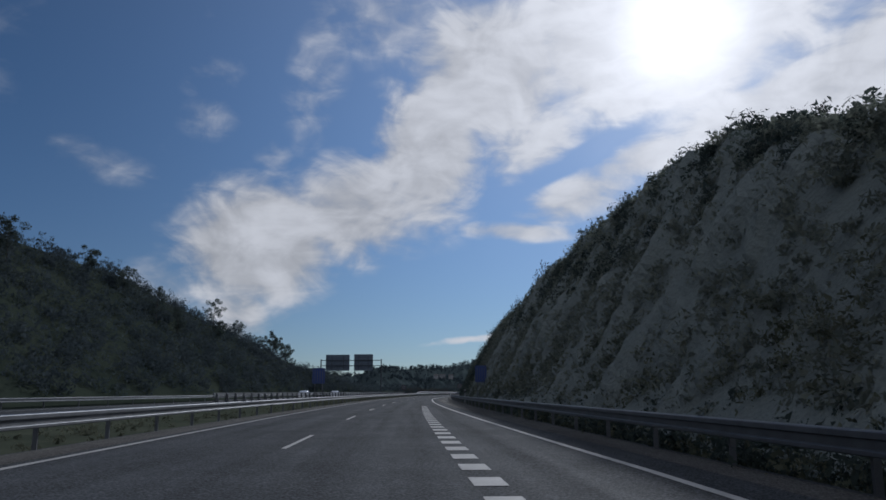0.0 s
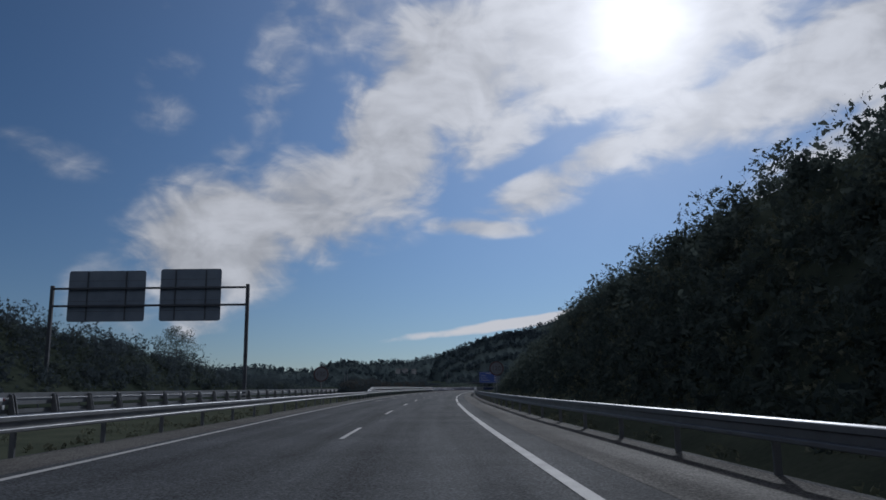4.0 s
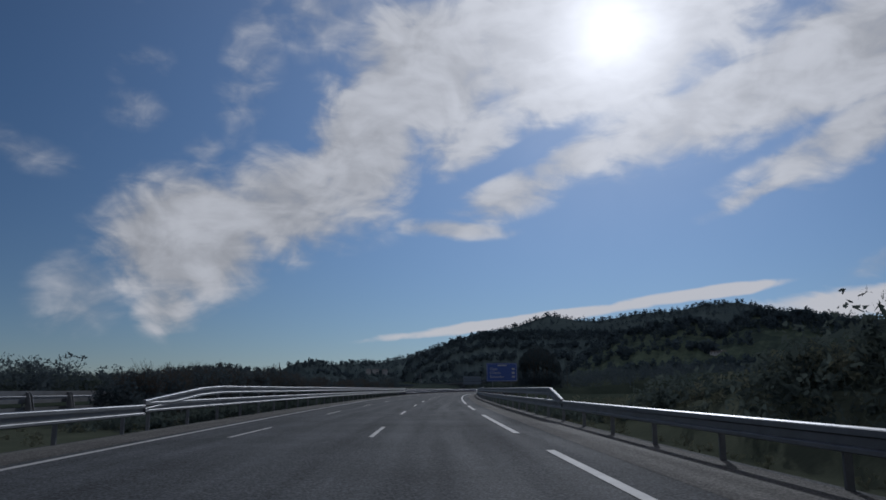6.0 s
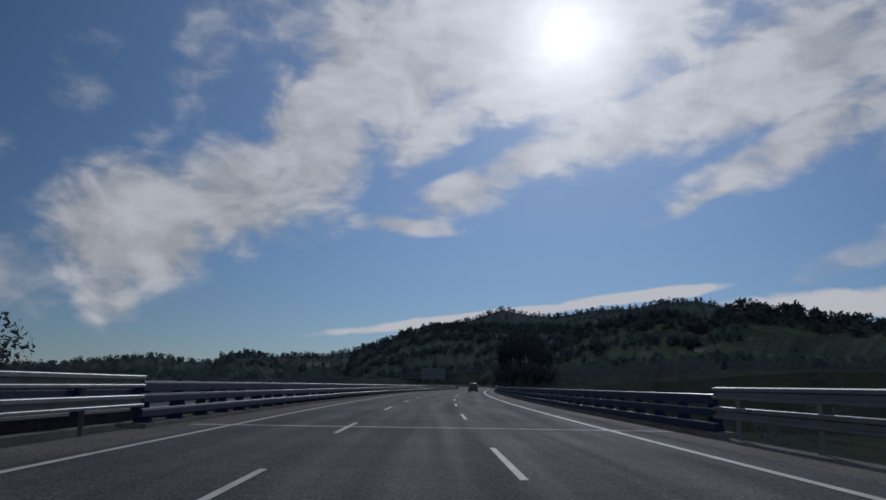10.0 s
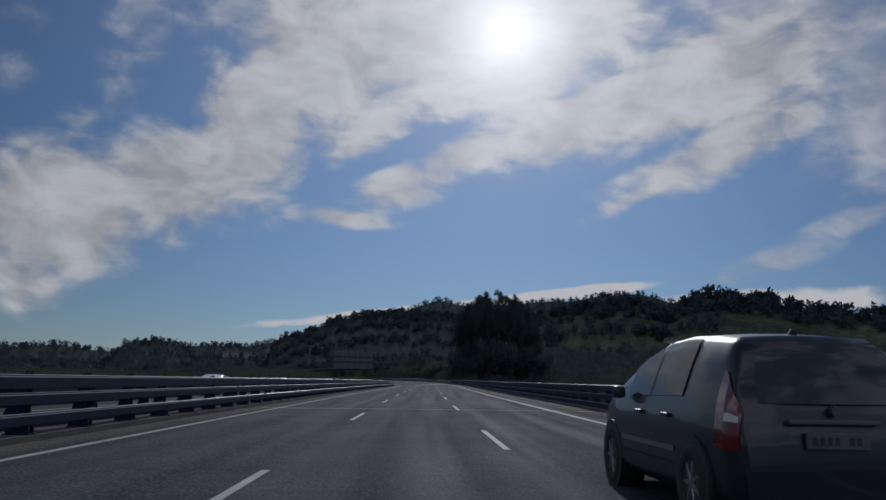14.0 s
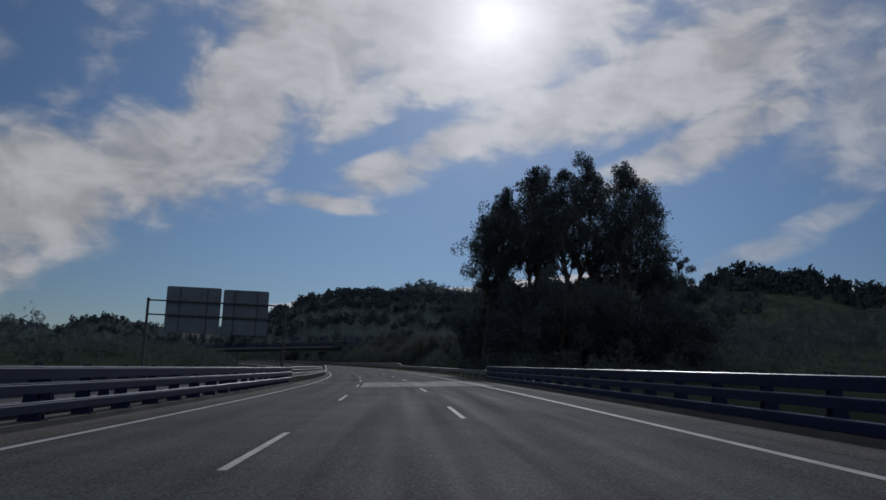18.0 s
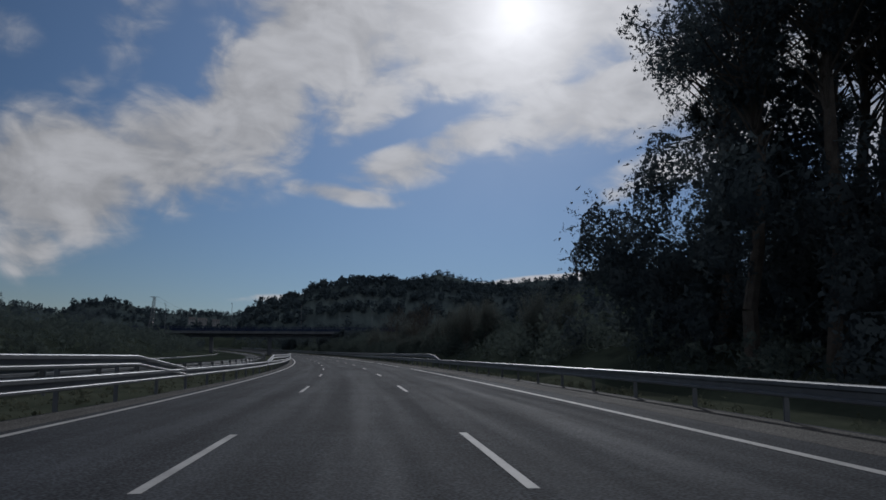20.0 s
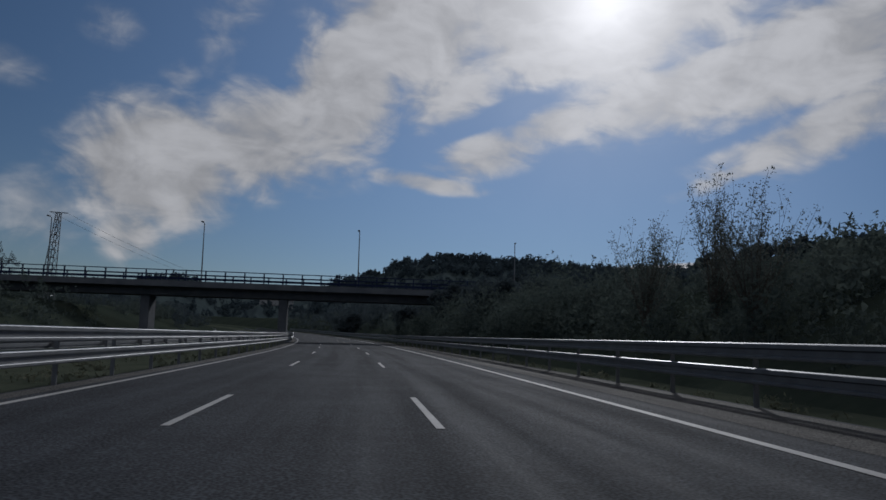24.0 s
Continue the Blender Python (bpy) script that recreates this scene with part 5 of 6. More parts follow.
def text_part(words, size, loc, parent, mat):
    c = bpy.data.curves.new("lettering", "FONT")
    c.body, c.size, c.extrude, c.align_x, c.align_y = words, size, 0.004, "LEFT", "CENTER"
    tmp = bpy.data.objects.new("lettering", c)
    me = bpy.data.meshes.new_from_object(tmp)
    bpy.data.objects.remove(tmp)
    me.materials.append(mat)
    o = new("lettering", me)
    o.parent = parent
    o.matrix_basis = Matrix.Translation(loc) @ pose(0, 0, 0, 90, 0, 0)
    return o


def blue_sign(s, u0, u1, lo, hi, label, rows=(), bars=(), post_z=-0.2, ink=SIGN_WHITE):
    w = u1 - u0
    g = thing("road_sign", label, "road sign", at=road_frame(s, (u0 + u1) / 2))
    for x in (-w * 0.3, w * 0.3):
        part("post", tube(bmesh.new(), (x, 0.06, post_z), (x, 0.06, hi - 0.1), 0.05), STEEL, g)
    bm = plate(w, hi - lo, 0.12, 0.03)
    bmesh.ops.translate(bm, verts=bm.verts, vec=(0, 0, (lo + hi) / 2))
    b = part("sign_board", bm, SIGN_BLUE, g)
    for x0, x1, z0, z1 in ((-w / 2 + 0.06, w / 2 - 0.06, hi - 0.1, hi - 0.07), (-w / 2 + 0.06, w / 2 - 0.06, lo + 0.07, lo + 0.1), (-w / 2 + 0.06, -w / 2 + 0.09, lo + 0.1, hi - 0.1), (w / 2 - 0.09, w / 2 - 0.06, lo + 0.1, hi - 0.1)):
        part("border", boxed((x0, -0.022, z0), (x1, -0.016, z1)), ink, b)
    for words, size, x, z in rows:
        text_part(words, size, (x, -0.017, z), b, ink)
    for x0, x1, z0, z1 in bars:
        part("bar", boxed((x0, -0.022, z0), (x1, -0.016, z1)), ink, b)
    return g


blue_sign(305, 6.95, 10.75, 2.1, 4.35, "large blue direction sign with white lettering on posts",
          rows=[("Gij\u00f3n", 0.44, -1.5, 3.62), ("Oviedo", 0.44, -1.5, 3.14), ("Santander", 0.44, -1.5, 2.66)],
          bars=[(-0.5, 0.6, 3.98, 4.14), (1.25, 1.6, 3.5, 3.74), (1.25, 1.6, 3.02, 3.26), (1.25, 1.6, 2.54, 2.78)])
blue_sign(81, -8.0, -6.7, 2.05, 3.65, "blue sign with upright white bars on two posts in the median", bars=[(-0.42, -0.36, 2.25, 3.45), (-0.16, -0.1, 2.25, 3.45), (0.1, 0.17, 2.25, 3.45), (0.36, 0.43, 2.25, 3.45)], ink=SIGN_GREY)
blue_sign(82, 8.95, 10.15, 2.2, 3.95, "blue sign with upright white bars at the foot of the cutting", bars=[(-0.39, -0.34, 2.42, 3.73), (-0.15, -0.1, 2.42, 3.73), (0.09, 0.15, 2.42, 3.73), (0.34, 0.39, 2.42, 3.73)], ink=SIGN_GREY)


def delineator(s, u, height):
    """a slim plastic marker post: tapered body, dark slanted band, pale reflector"""
    at = ground_spot(s, u)
    g = thing("delineator_post", "pale grey plastic marker post behind the guard rail", "post", at=Matrix.Translation(at) @ pose(0, 0, 0, 0, 0, math.degrees(heading(s))))
    bm = bmesh.new()
    ring = lambda w, d, z, tilt=0.0: [bm.verts.new((x * w, y * d, z + tilt * x)) for x, y in ((-1, -0.6), (-0.6, -1), (0.6, -1), (1, -0.6), (1, 0.6), (0.6, 1), (-0.6, 1), (-1, 0.6))]
    rings = [ring(0.075, 0.05, -0.3), ring(0.07, 0.045, height * 0.6), ring(0.062, 0.04, height - 0.06), ring(0.055, 0.034, height, 0.03)]
    for a, b in zip(rings, rings[1:]):
        for k in range(8):
            bm.faces.new((a[k], a[(k + 1) % 8], b[(k + 1) % 8], b[k]))
    bm.faces.new(rings[-1])
    body = part("body", bm, SIGN_WHITE, g)
    band = boxed((-0.068, -0.046, 0), (0.068, 0.046, 0.24), 0.004)
    for v in band.verts:
        v.co.z += height - 0.42 + v.co.x * 0.5
    part("band", band, BLACK, body, "black slanted band")
    part("reflector", boxed((-0.03, -0.052, height - 0.36), (0.03, -0.046, height - 0.22), 0.002), SIGN_GREY, body, "dull rectangular reflector")
    return g


delineator(84.4, 7.95, 1.62)


def speed_sign(s, u, z, r, label):
    g = thing("road_sign", label, "road sign", at=road_frame(s, u))
    part("post", boxed((-0.04, 0.03, -0.2), (0.04, 0.11, z + r * 0.6), 0.008), STEEL, g)
    bm = bmesh.new()
    c = bmesh.ops.create_cone(bm, cap_ends=True, segments=40, radius1=r, radius2=r, depth=0.03)
    bmesh.ops.transform(bm, matrix=Matrix.Translation((0, 0, z)) @ pose(0, 0, 0, 90, 0, 0), verts=c["verts"])
    d = part("disc", bm, SIGN_GREY, g)
    bm = bmesh.new()
    for k in range(40):
        a, b = 2 * math.pi * k / 40, 2 * math.pi * (k + 1) / 40
        bm.faces.new([bm.verts.new((q * math.cos(x), -0.019, z + q * math.sin(x))) for q, x in ((r, a), (r, b), (r * 0.84, b), (r * 0.84, a))])
    part("rim", bm, SIGN_RED, d, "red ring in a dark backlit tone")
    text_part("120", r * 0.86, (-r * 0.68, -0.017, z), d, BLACK)
    return g


speed_sign(202, -7.3, 2.35, 0.62, "round speed limit sign reading 120 on a post in the median")
speed_sign(203.6, 7.15, 2.72, 0.6, "round speed limit sign reading 120 beside the cutting")


# ---- overpass with street lamps ----
OV = 966.0
OVM = Matrix.Translation(spot(OV, 0)) @ pose(0, 0, 0, 0, -math.degrees(bank(OV)), math.degrees(heading(OV)) - 1.0)
over = thing("overpass", "dark concrete overpass with a steel railing across the motorway", "overpass", at=OVM)
bm = bmesh.new()
prof = [(-5, 7.9), (-5, 7.1), (-3.2, 6.9), (-2.8, 6.0), (2.8, 6.0), (3.2, 6.9), (5, 7.1), (5, 7.9)]
ends = [[bm.verts.new((x, y, z - (x + 30) * 0.004)) for y, z in prof] for x in (-120, 27)]
for k in range(8):
    bm.faces.new((ends[0][k], ends[0][(k + 1) % 8], ends[1][(k + 1) % 8], ends[1][k]))
bm.faces.new(ends[0]), bm.faces.new(ends[1][::-1])
bmesh.ops.recalc_face_normals(bm, faces=bm.faces)
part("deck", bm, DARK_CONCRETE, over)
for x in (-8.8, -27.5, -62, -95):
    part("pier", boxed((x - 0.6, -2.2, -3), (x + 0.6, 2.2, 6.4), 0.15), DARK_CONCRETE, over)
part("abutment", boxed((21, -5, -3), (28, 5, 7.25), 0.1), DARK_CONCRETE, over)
for y in (-4.8, 4.8):
    for z, r in ((9.35, 0.06), (8.75, 0.09), (8.3, 0.09)):
        part("rail", tube(bmesh.new(), (-120, y, z + 0.36), (40, y, z - 0.28), r, sides=6), BLUE_STEEL, over)
    me = bpy.data.meshes.new("railing_post")
    b2 = boxed((-0.09, -0.07, 0), (0.09, 0.07, 1.5), 0.01)
    b2.to_mesh(me)
    b2.free()
    me.materials.append(BLUE_STEEL)
    for x in np.arange(-118, 40, 2.6):
        mesh_part("railing_post", me, over, m=Matrix.Translation((x, y, 7.85 - (x + 30) * 0.004)))
# road embankment that carries the crossing road on beyond the abutment
bm = bmesh.new()
secs = []
for x, h in ((27, 7.65), (40, 7.6), (80, 7.2), (160, 6.0)):
    secs.append([bm.verts.new((x, y, z)) for y, z in ((-14, -3), (-5, h), (5, h), (14, -3))])
for a, b in zip(secs, secs[1:]):
    for k in range(3):
        bm.faces.new((a[k], b[k], b[k + 1], a[k + 1]))
bmesh.ops.recalc_face_normals(bm, faces=bm.faces)
bm.normal_update()
ob = part("embankment", bm, GRASS, None)
ob.matrix_basis = OVM
tagged(ob, "grass embankment carrying the crossing road", "embankment", kind="structure")


def street_lamp(m, height, turn):
    g = thing("street_lamp", "tall thin galvanised street lamp on the overpass", "street lamp", "street lamps of the crossing road", at=m)
    part("pole", tube(bmesh.new(), (0, 0, -0.3), (0, 0, height), 0.11, 0.06, 8), STEEL, g)
    part("arm", tube(bmesh.new(), (0, 0, height - 0.05), (math.cos(turn) * 0.7, math.sin(turn) * 0.7, height + 0.1), 0.04, 0.035, 6), STEEL, g)
    bm = boxed((-0.36, -0.15, -0.09), (0.36, 0.15, 0.09), 0.05)
    bmesh.ops.transform(bm, matrix=Matrix.Translation((math.cos(turn) * 0.8, math.sin(turn) * 0.8, height + 0.1)) @ pose(0, 0, 0, 0, 0, math.degrees(turn)), verts=bm.verts)
    part("lamp_head", bm, SIGN_BACK, g)
    part("base_plate", boxed((-0.2, -0.2, -0.3), (0.2, 0.2, 0.02)), STEEL, g)
    return g


for x, h in ((-42.5, 9.4), (-21.3, 9.7), (2.0, 9.4), (26.8, 8.8), (51, 8.6)):
    street_lamp(OVM @ Matrix.Translation((x, 5.4 if x > -30 else 4.2, 7.75 - max(0, x) * 0.012)), h - 0.15, radians(-100))


# ---- lattice pylon with its wires ----
def pylon(s, u, height):
    base = ground_spot(s, u)
    g = thing("pylon", "thin lattice steel mast standing beyond the overpass", "pylon", at=Matrix.Translation(base))
    n = 12
    corner = lambda k, j: Vector(((1 if j in (0, 1) else -1) * (0.9 - 0.6 * k / n), (1 if j in (0, 3) else -1) * (0.9 - 0.6 * k / n), height * k / n))
    for j in range(4):
        part("leg", tube(bmesh.new(), corner(0, j), corner(n, j), 0.09, 0.06, 5), STEEL, g)
    bm = bmesh.new()
    for k in range(n):
        for j in range(4):
            tube(bm, corner(k, j), corner(k + 1, (j + 1) % 4), 0.045, sides=4)
            tube(bm, corner(k + 1, j), corner(k + 1, (j + 1) % 4), 0.045, sides=4)
    part("lattice", bm, STEEL, g)
    part("cross_arm", tube(bmesh.new(), (-1.6, 0, height), (1.6, 0, height), 0.08, sides=5), STEEL, g)
    return base + Vector((0, 0, height))


top = pylon(992, -48.6, 15.4)
for k, dx in enumerate((-1.5, 1.5)):
    wire = bmesh.new()
    a, b = top + Vector((dx, 0, 0)), spot(1110, -8 + dx, 12.0)
    prev = a
    for i in range(1, 17):
        f = i / 16
        p = a.lerp(b, f) - Vector((0, 0, 4.0 * f * (1 - f) * 2.2))
        tube(wire, prev, p, 0.02, sides=4)
        prev = p
    ob = part("cable", wire, RUBBER, None)
    tagged(ob, "thin dark overhead cable sagging from the mast", "cable", "overhead cables")


# ---- two bare poles behind the hedge ----
for i, s in enumerate((344.6, 348.4)):
    at = ground_spot(s, -30.0)
    g = thing("pole", "thin dark upright pole behind the hedge", "pole", "poles behind the hedge", at=Matrix.Translation(at))
    part("shaft", tube(bmesh.new(), (0, 0, -0.3), (0, 0, 5.4), 0.07, 0.06, 8), STEEL, g)
    part("cap", tube(bmesh.new(), (0, 0, 5.4), (0, 0, 5.4 + 0.06), 0.085, 0.05, 8), STEEL, g)

# ---- cars ----
def interp(rows, x):
    return float(np.interp(x, [r[0] for r in rows], [r[1] for r in rows]))


TOP = [(-2.08, 0.52), (-2.06, 0.86), (-2.02, 1.0), (-1.93, 1.2), (-1.8, 1.43), (-1.66, 1.52), (-1.2, 1.56), (-0.6, 1.58), (0.0, 1.55), (0.5, 1.43), (1.32, 1.02), (1.85, 0.86), (2.03, 0.7), (2.1, 0.48)]
WIDE = [(-2.08, 0.74), (-1.95, 0.84), (-1.3, 0.885), (1.2, 0.885), (1.8, 0.82), (2.0, 0.7), (2.1, 0.55)]


def section(y, saloon):
    w, zt = interp(WIDE, y), interp(TOP, y)
    if saloon:
        zt = min(zt, interp([(-2.1, 0.5), (-2.0, 0.95), (-1.5, 1.02), (-0.95, 1.38), (-0.3, 1.45), (0.2, 1.42), (0.6, 1.3), (1.35, 0.95), (2.1, 0.5)], y))
    zb = min(zt - 0.02, 0.97 - 0.03 * y / 2)
    k = max(0, min(1, (zt - zb) / 0.58))
    return [(0, 0.2), (w * 0.88, 0.2), (w * 0.985, 0.3), (w, 0.48), (w * 1.0, 0.66), (w * 0.985, 0.82), (w * 0.955, zb), (w * (0.955 - 0.13 * k), zb + (zt - zb) * 0.5), (w * (0.955 - 0.24 * k), zb + (zt - zb) * 0.86),
            (w * (0.955 - 0.36 * k), zb + (zt - zb) * 0.97), (w * 0.3, zt), (0, zt + 0.005)]


def at_section(y, v, out_, saloon):
    p = section(y, saloon)
    i = min(len(p) - 2, int(v))
    f = v - i
    x, z = p[i][0] * (1 - f) + p[i + 1][0] * f, p[i][1] * (1 - f) + p[i + 1][1] * f
    n = Vector((x, 0, (z - 0.7) * 0.7)).normalized() if x or z else Vector((0, 0, 1))
    return Vector((x + n.x * out_, y, z + n.z * out_))


def patch(ys, vs, side, out_, saloon):
    bm = bmesh.new()
    for o in (out_, out_ - 0.012):
        rows = [[bm.verts.new((side * q.x, q.y, q.z)) for q in (at_section(y, v, o, saloon) for v in vs)] for y in ys]
        for a, b in zip(rows, rows[1:]):
            for k in range(len(vs) - 1):
                bm.faces.new((a[k], a[k + 1], b[k + 1], b[k]))
    bmesh.ops.recalc_face_normals(bm, faces=bm.faces)
    for f in bm.faces:
        f.smooth = True
    return bm


def wheel(parent, x, y, r=0.32):
    side = 1 if x > 0 else -1
    bm = bmesh.new()
    n = 28
    prof = [(0.1, r * 0.62), (0.105, r * 0.86), (0.085, r * 0.97), (0.05, r), (-0.05, r), (-0.085, r * 0.97), (-0.105, r * 0.86), (-0.1, r * 0.62)]
    rings = [[bm.verts.new((side * a, math.cos(2 * math.pi * k / n) * q, math.sin(2 * math.pi * k / n) * q)) for a, q in prof] for k in range(n)]
    for k in range(n):
        for j in range(len(prof)):
            bm.faces.new((rings[k][j], rings[k][(j + 1) % 8], rings[(k + 1) % n][(j + 1) % 8], rings[(k + 1) % n][j]))
    bmesh.ops.recalc_face_normals(bm, faces=bm.faces)
    for f in bm.faces:
        f.smooth = True
    bmesh.ops.translate(bm, verts=bm.verts, vec=(x - side * 0.1, y, r))
    w = part("wheel", bm, RUBBER, parent, "black tyre")
    bm = bmesh.new()
    tube(bm, (x - side * 0.06, y, r), (x - side * 0.01, y, r), 0.07, sides=14)
    for k in range(7):
        a = 2 * math.pi * k / 7
        tube(bm, (x - side * 0.03, y, r), (x - side * 0.03, y + math.cos(a) * r * 0.64, r + math.sin(a) * r * 0.64), 0.035, 0.022, 6)
    tube(bm, (x - side * 0.16, y, r), (x - side * 0.09, y, r), r * 0.64, sides=24)
    part("rim", bm, ALLOY, w, "silver alloy rim")


def car(m, paint, label, saloon=False, group=""):
    """a small five-door car, nose along +y"""
    g = thing("car", label, "car", group, at=m)
    bm = bmesh.new()
    ys = np.concatenate([np.linspace(-2.08, -1.6, 9), np.linspace(-1.5, 1.8, 23), np.linspace(1.9, 2.1, 5)])
    rows = []
    for y in ys:
        p = section(y, saloon)
        ring = [(x, z) for x, z in p] + [(-x, z) for x, z in p[-2:0:-1]]
        rows.append([bm.verts.new((x, y, z)) for x, z in ring])
    n = len(rows[0])
    for a, b in zip(rows, rows[1:]):
        for k in range(n):
            bm.faces.new((a[k], a[(k + 1) % n], b[(k + 1) % n], b[k]))
    bm.faces.new(rows[0][::-1]), bm.faces.new(rows[-1])
    bmesh.ops.recalc_face_normals(bm, faces=bm.faces)
    for f in bm.faces:
        f.smooth = True
    body = part("body", bm, paint, g)
    wy = ((-0.98, -0.1), (-0.02, 0.72)) if not saloon else ((-1.2, -0.85), (-0.78, -0.08), (0.0, 0.6))
    vs = [6.12, 6.5, 7.0, 7.5, 8.0, 8.5]
    for side in (-1, 1):
        for k, (a, b) in enumerate(wy):
            part("side_window", patch(np.linspace(a, b, 7), vs if k < (2 if saloon else 1) else [6.12, 6.5, 7.0, 7.5, 8.0], side, 0.012, saloon), GLASS, body)
        for y in (-0.06, -0.86) if saloon else (-0.06,):
            part("pillar", patch([y - 0.03, y + 0.03], vs, side, 0.014, saloon), BLACK, body)
        for y in (-0.72, 0.12):
            part("door_handle", boxed((side * 0.885 - 0.02, y, 0.83), (side * 0.885 + 0.025, y + 0.2, 0.865), 0.012), paint, body)
        part("sill_trim", patch(np.linspace(-0.9, 0.9, 7), [2.2, 2.8], side, 0.01, saloon), BLACK, body)
        part("rub_strip", patch(np.linspace(-0.85, 0.85, 7), [3.35, 3.6], side, 0.012, saloon), ALLOY, body)
        mb = boxed((side * 0.86 - 0.02, 0.66, 0.96), (side * 0.86 + side * 0.19 + 0.02, 0.8, 1.1), 0.06)
        part("wing_mirror", mb, BLACK, body)
        lamp = part("tail_lamp", patch(np.linspace(-2.04, -1.74, 6), [3.9, 4.5, 5.1, 5.7, 6.3, 7.0], side, 0.014, saloon), RED_LAMP, body, "red tail lamp")
        part("reversing_lamp", patch(np.linspace(-2.03, -1.9, 3), [5.15, 5.5], side, 0.02, saloon), CLEAR_LAMP, lamp)
        part("headlamp", patch(np.linspace(1.72, 1.98, 4), [4.8, 5.8], side, 0.014, saloon), CLEAR_LAMP, body)
        for y in (-1.28, 1.3):
            arch = bmesh.new()
            tube(arch, (side * 0.6, y, 0.33), (side * 0.893, y, 0.33), 0.385, sides=26)
            part("wheel_arch", arch, BLACK, body)
            wheel(g, side * 0.905, y)
    # tail: window, handle bar, plate, bumper strip, aerial
    def tail(z, o):
        tz = [(t, y) for y, t in TOP if y <= -1.6]
        return float(np.interp(z, [a for a, _ in tz], [b for _, b in tz])) - o
    def tail_panel(z0, z1, x0, x1, o, mat, name, label=""):
        bm = bmesh.new()
        for oo in (o, o - 0.012):
            rws = []
            for z in np.linspace(z0, z1, 6):
                f = (z - z0) / (z1 - z0)
                hw = x0 * (1 - f) + x1 * f
                rws.append([bm.verts.new((hw * k / 4, tail(z, oo) + 0.05 * (k / 4) ** 2, z)) for k in range(-4, 5)])
            for a, b in zip(rws, rws[1:]):
                for k in range(8):
                    bm.faces.new((a[k], a[k + 1], b[k + 1], b[k]))
        bmesh.ops.recalc_face_normals(bm, faces=bm.faces)
        for f in bm.faces:
            f.smooth = True
        return part(name, bm, mat, body, label)
    if not saloon:
        tail_panel(0.99, 1.47, 0.74, 0.56, 0.035, GLASS, "rear_window", "dark rear window")
        tail_panel(0.3, 0.5, 0.74, 0.76, 0.05, paint, "bumper", "dark rear bumper")
        part("boot_handle", boxed((-0.4, tail(0.86, 0.05), 0.84), (0.36, tail(0.86, 0.0), 0.875), 0.01), DULL, body)
        pl = part("number_plate", boxed((-0.26, tail(0.73, 0.035), 0.66), (0.26, tail(0.73, 0.0), 0.78), 0.006), DULL, body)
        for k in range(7):
            if k != 4:
                part("bar", boxed((-0.21 + k * 0.06, tail(0.73, 0.04), 0.69), (-0.175 + k * 0.06, tail(0.73, 0.034), 0.75)), BLACK, pl)
        part("roof_aerial", tube(bmesh.new(), (0, -1.46, 1.53), (0, -1.5, 1.585), 0.045, 0.025, 8), BLACK, body)
        part("exhaust", tube(bmesh.new(), (0.45, -2.12, 0.26), (0.45, -1.9, 0.26), 0.03, sides=10), ALLOY, body)
        part("badge", tube(bmesh.new(), (0, tail(0.94, 0.055), 0.94), (0, tail(0.94, 0.0), 0.94), 0.04, sides=16), DULL, body)
    return g


def road_pose(s, u, turn=0.0):
    return Matrix.Translation(spot(s, u)) @ pose(0, 0, 0, 0, -math.degrees(bank(s)), math.degrees(heading(s)) + turn)


car(road_pose(492.95, 1.7, 1.3) @ Matrix.Diagonal((1, 1, 1.07, 1)), CARPAINT, "dark grey five-door hatchback driving on the asphalt lane")
far_car = car(road_pose(541, -16.6, 180), WHITE, "white saloon car on the far carriageway", True, "oncoming cars")
for s, u in ((585, -20.2), (603, -16.6), (631, -20.2), (143, -20.2), (176, -20.2)):
    copy_thing(far_car, road_pose(s, u, 180))

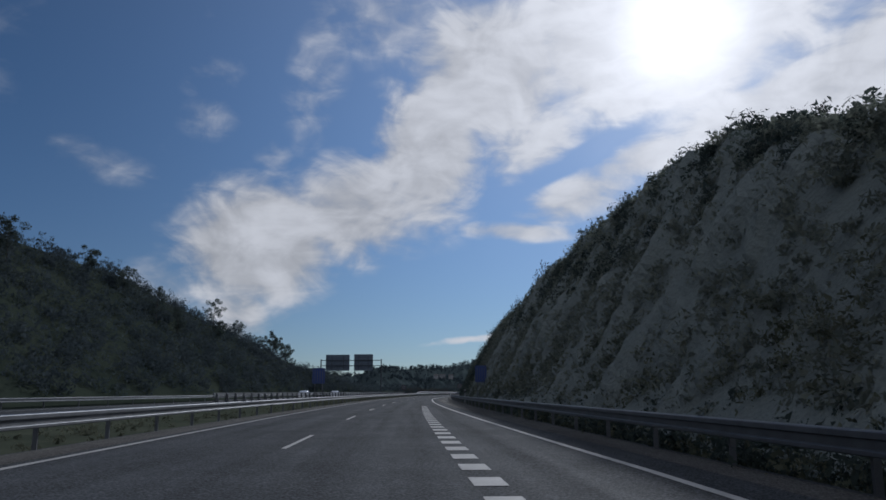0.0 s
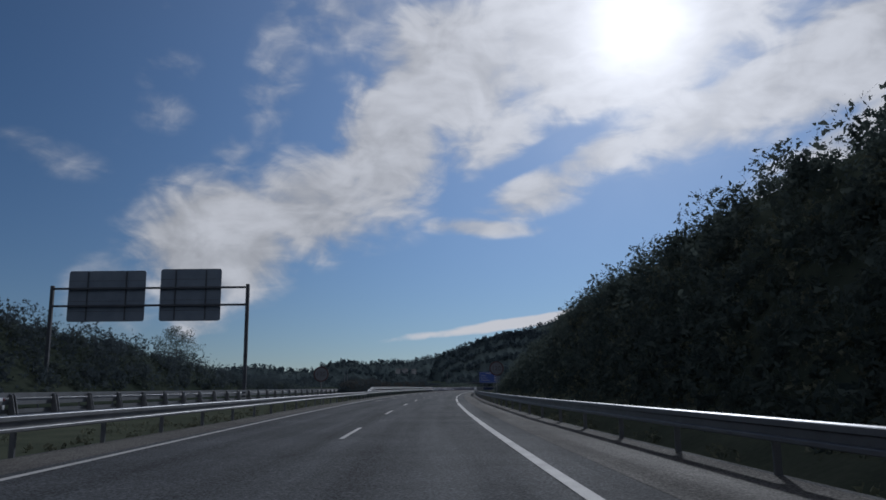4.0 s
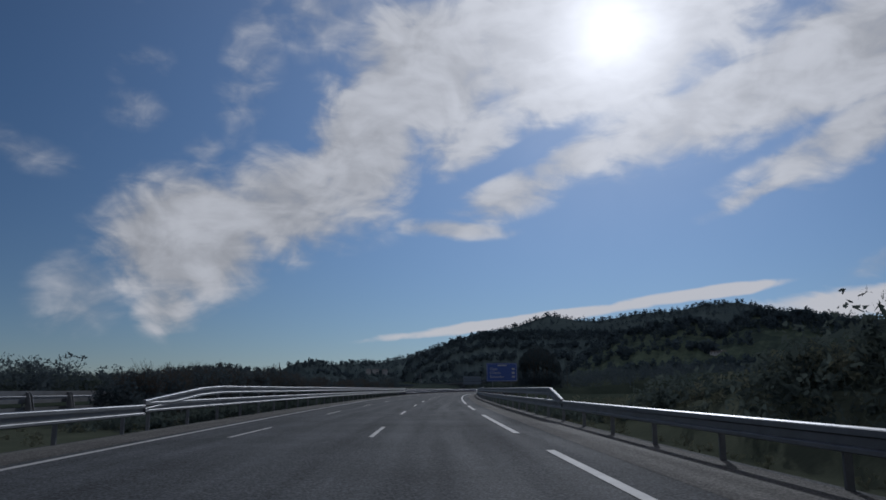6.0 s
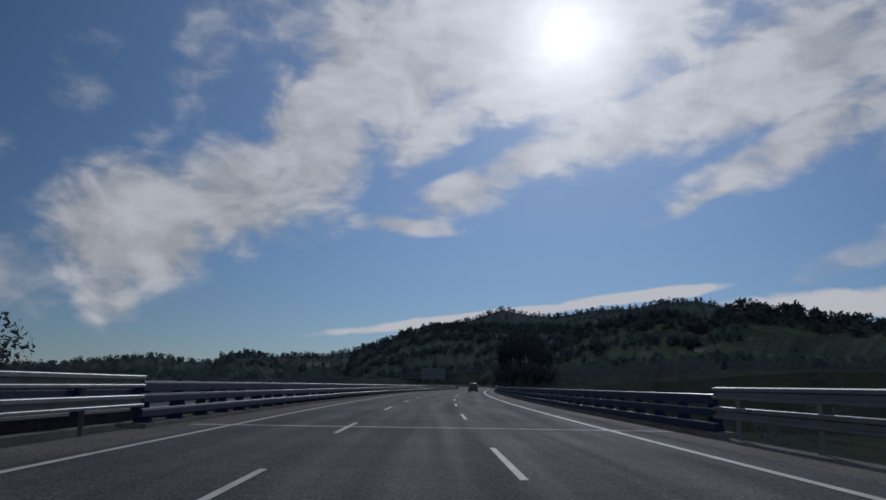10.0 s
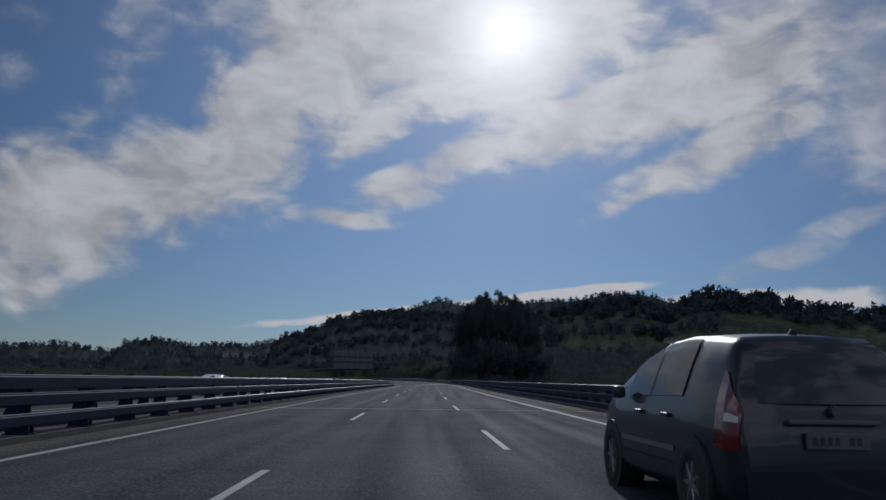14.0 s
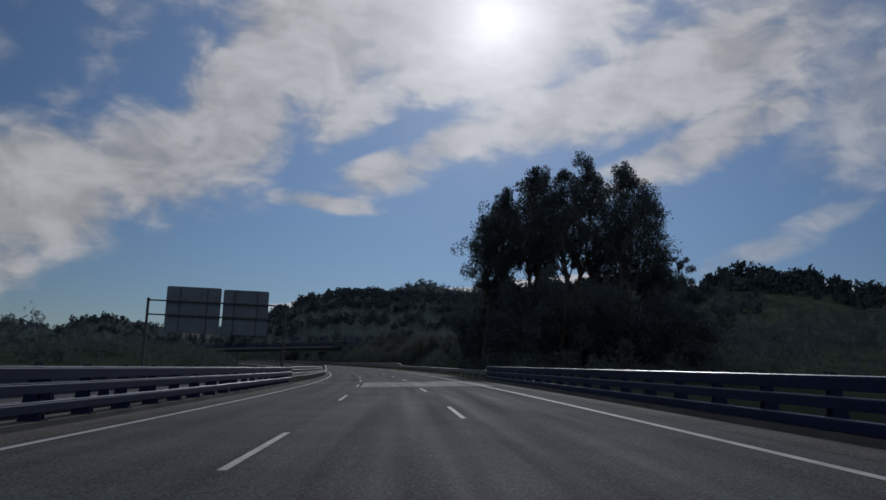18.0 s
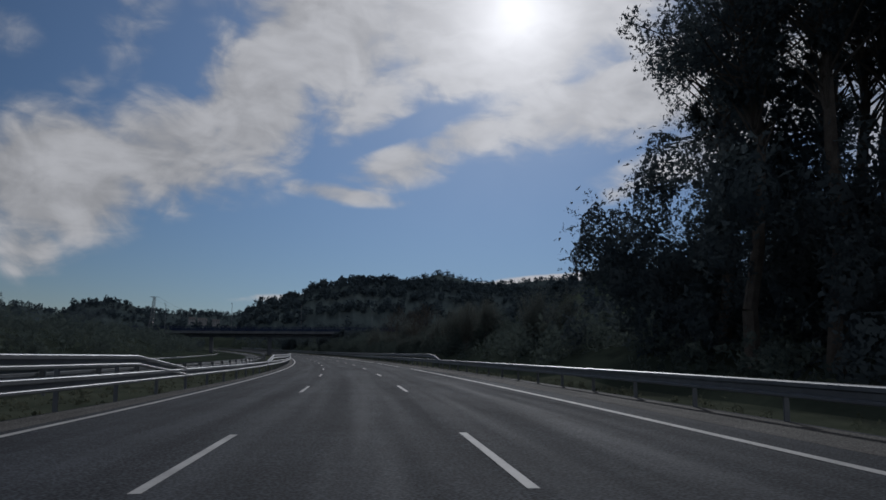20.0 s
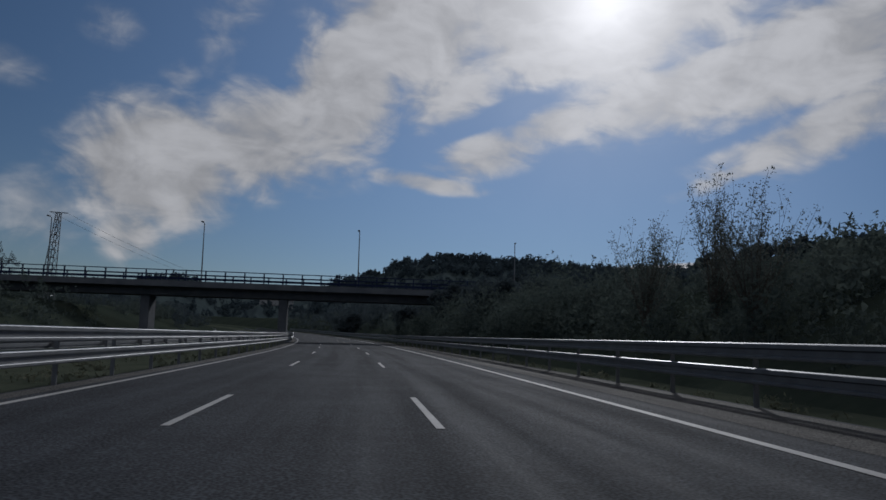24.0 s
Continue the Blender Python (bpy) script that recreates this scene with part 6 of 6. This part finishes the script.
# ---- houses in the distance ----
def house(name, at, w, d, h, label, windows=4):
    """plastered walls under a tiled gable roof, with a row of windows and a door"""
    g = thing(name, label, "house", at=at)
    part("wall", boxed((-w / 2, -d / 2, -6), (w / 2, d / 2, h), 0.08), PLASTER, g)
    bm = bmesh.new()
    v = [bm.verts.new(p) for p in ((-w / 2 - 0.5, -d / 2 - 0.6, h - 0.1), (w / 2 + 0.5, -d / 2 - 0.6, h - 0.1), (w / 2 + 0.5, d / 2 + 0.6, h - 0.1), (-w / 2 - 0.5, d / 2 + 0.6, h - 0.1), (-w / 2 - 0.5, 0, h + d * 0.26), (w / 2 + 0.5, 0, h + d * 0.26))]
    for f in ((0, 1, 5, 4), (2, 3, 4, 5), (0, 4, 3), (1, 2, 5), (0, 3, 2, 1)):
        bm.faces.new([v[k] for k in f])
    roof = part("roof", bm, TILE, g, "dull red tiled roof")
    part("chimney", boxed((w * 0.2, -0.4, h + 0.2), (w * 0.2 + 0.8, 0.4, h + d * 0.26 + 0.9), 0.04), PLASTER, roof)
    for k in range(windows):
        x = -w / 2 + w * (k + 0.5) / windows
        win = part("window", boxed((x - 0.55, -d / 2 - 0.05, h - 2.0), (x + 0.55, -d / 2 + 0.02, h - 0.7)), BLACK, g)
        part("sill", boxed((x - 0.65, -d / 2 - 0.14, h - 2.1), (x + 0.65, -d / 2 - 0.02, h - 2.0)), PLASTER, win)
    return g


ia = int(np.argmin(np.abs(FA + 22.0)))
house("farmhouse", Matrix.Translation(FV[9, ia] * 0.6 + FV[8, ia] * 0.4) @ pose(0, 0, 0, 0, 0, -20), 20, 7, 2.6, "low white farmhouse with a tiled roof on the hillside", 5)
for az_, row, w in ((14.6, 13, 14), (13.7, 13, 11), (15.4, 13, 10)):
    ia = int(np.argmin(np.abs(LA - az_)))
    house("house", Matrix.Translation(Vector(LV[row, ia]) + Vector((0, 0, 4.0))) @ pose(0, 0, 0, 0, 0, az_ + 8), w, 9, 6.0, "white house with a tiled roof among the trees", 3)
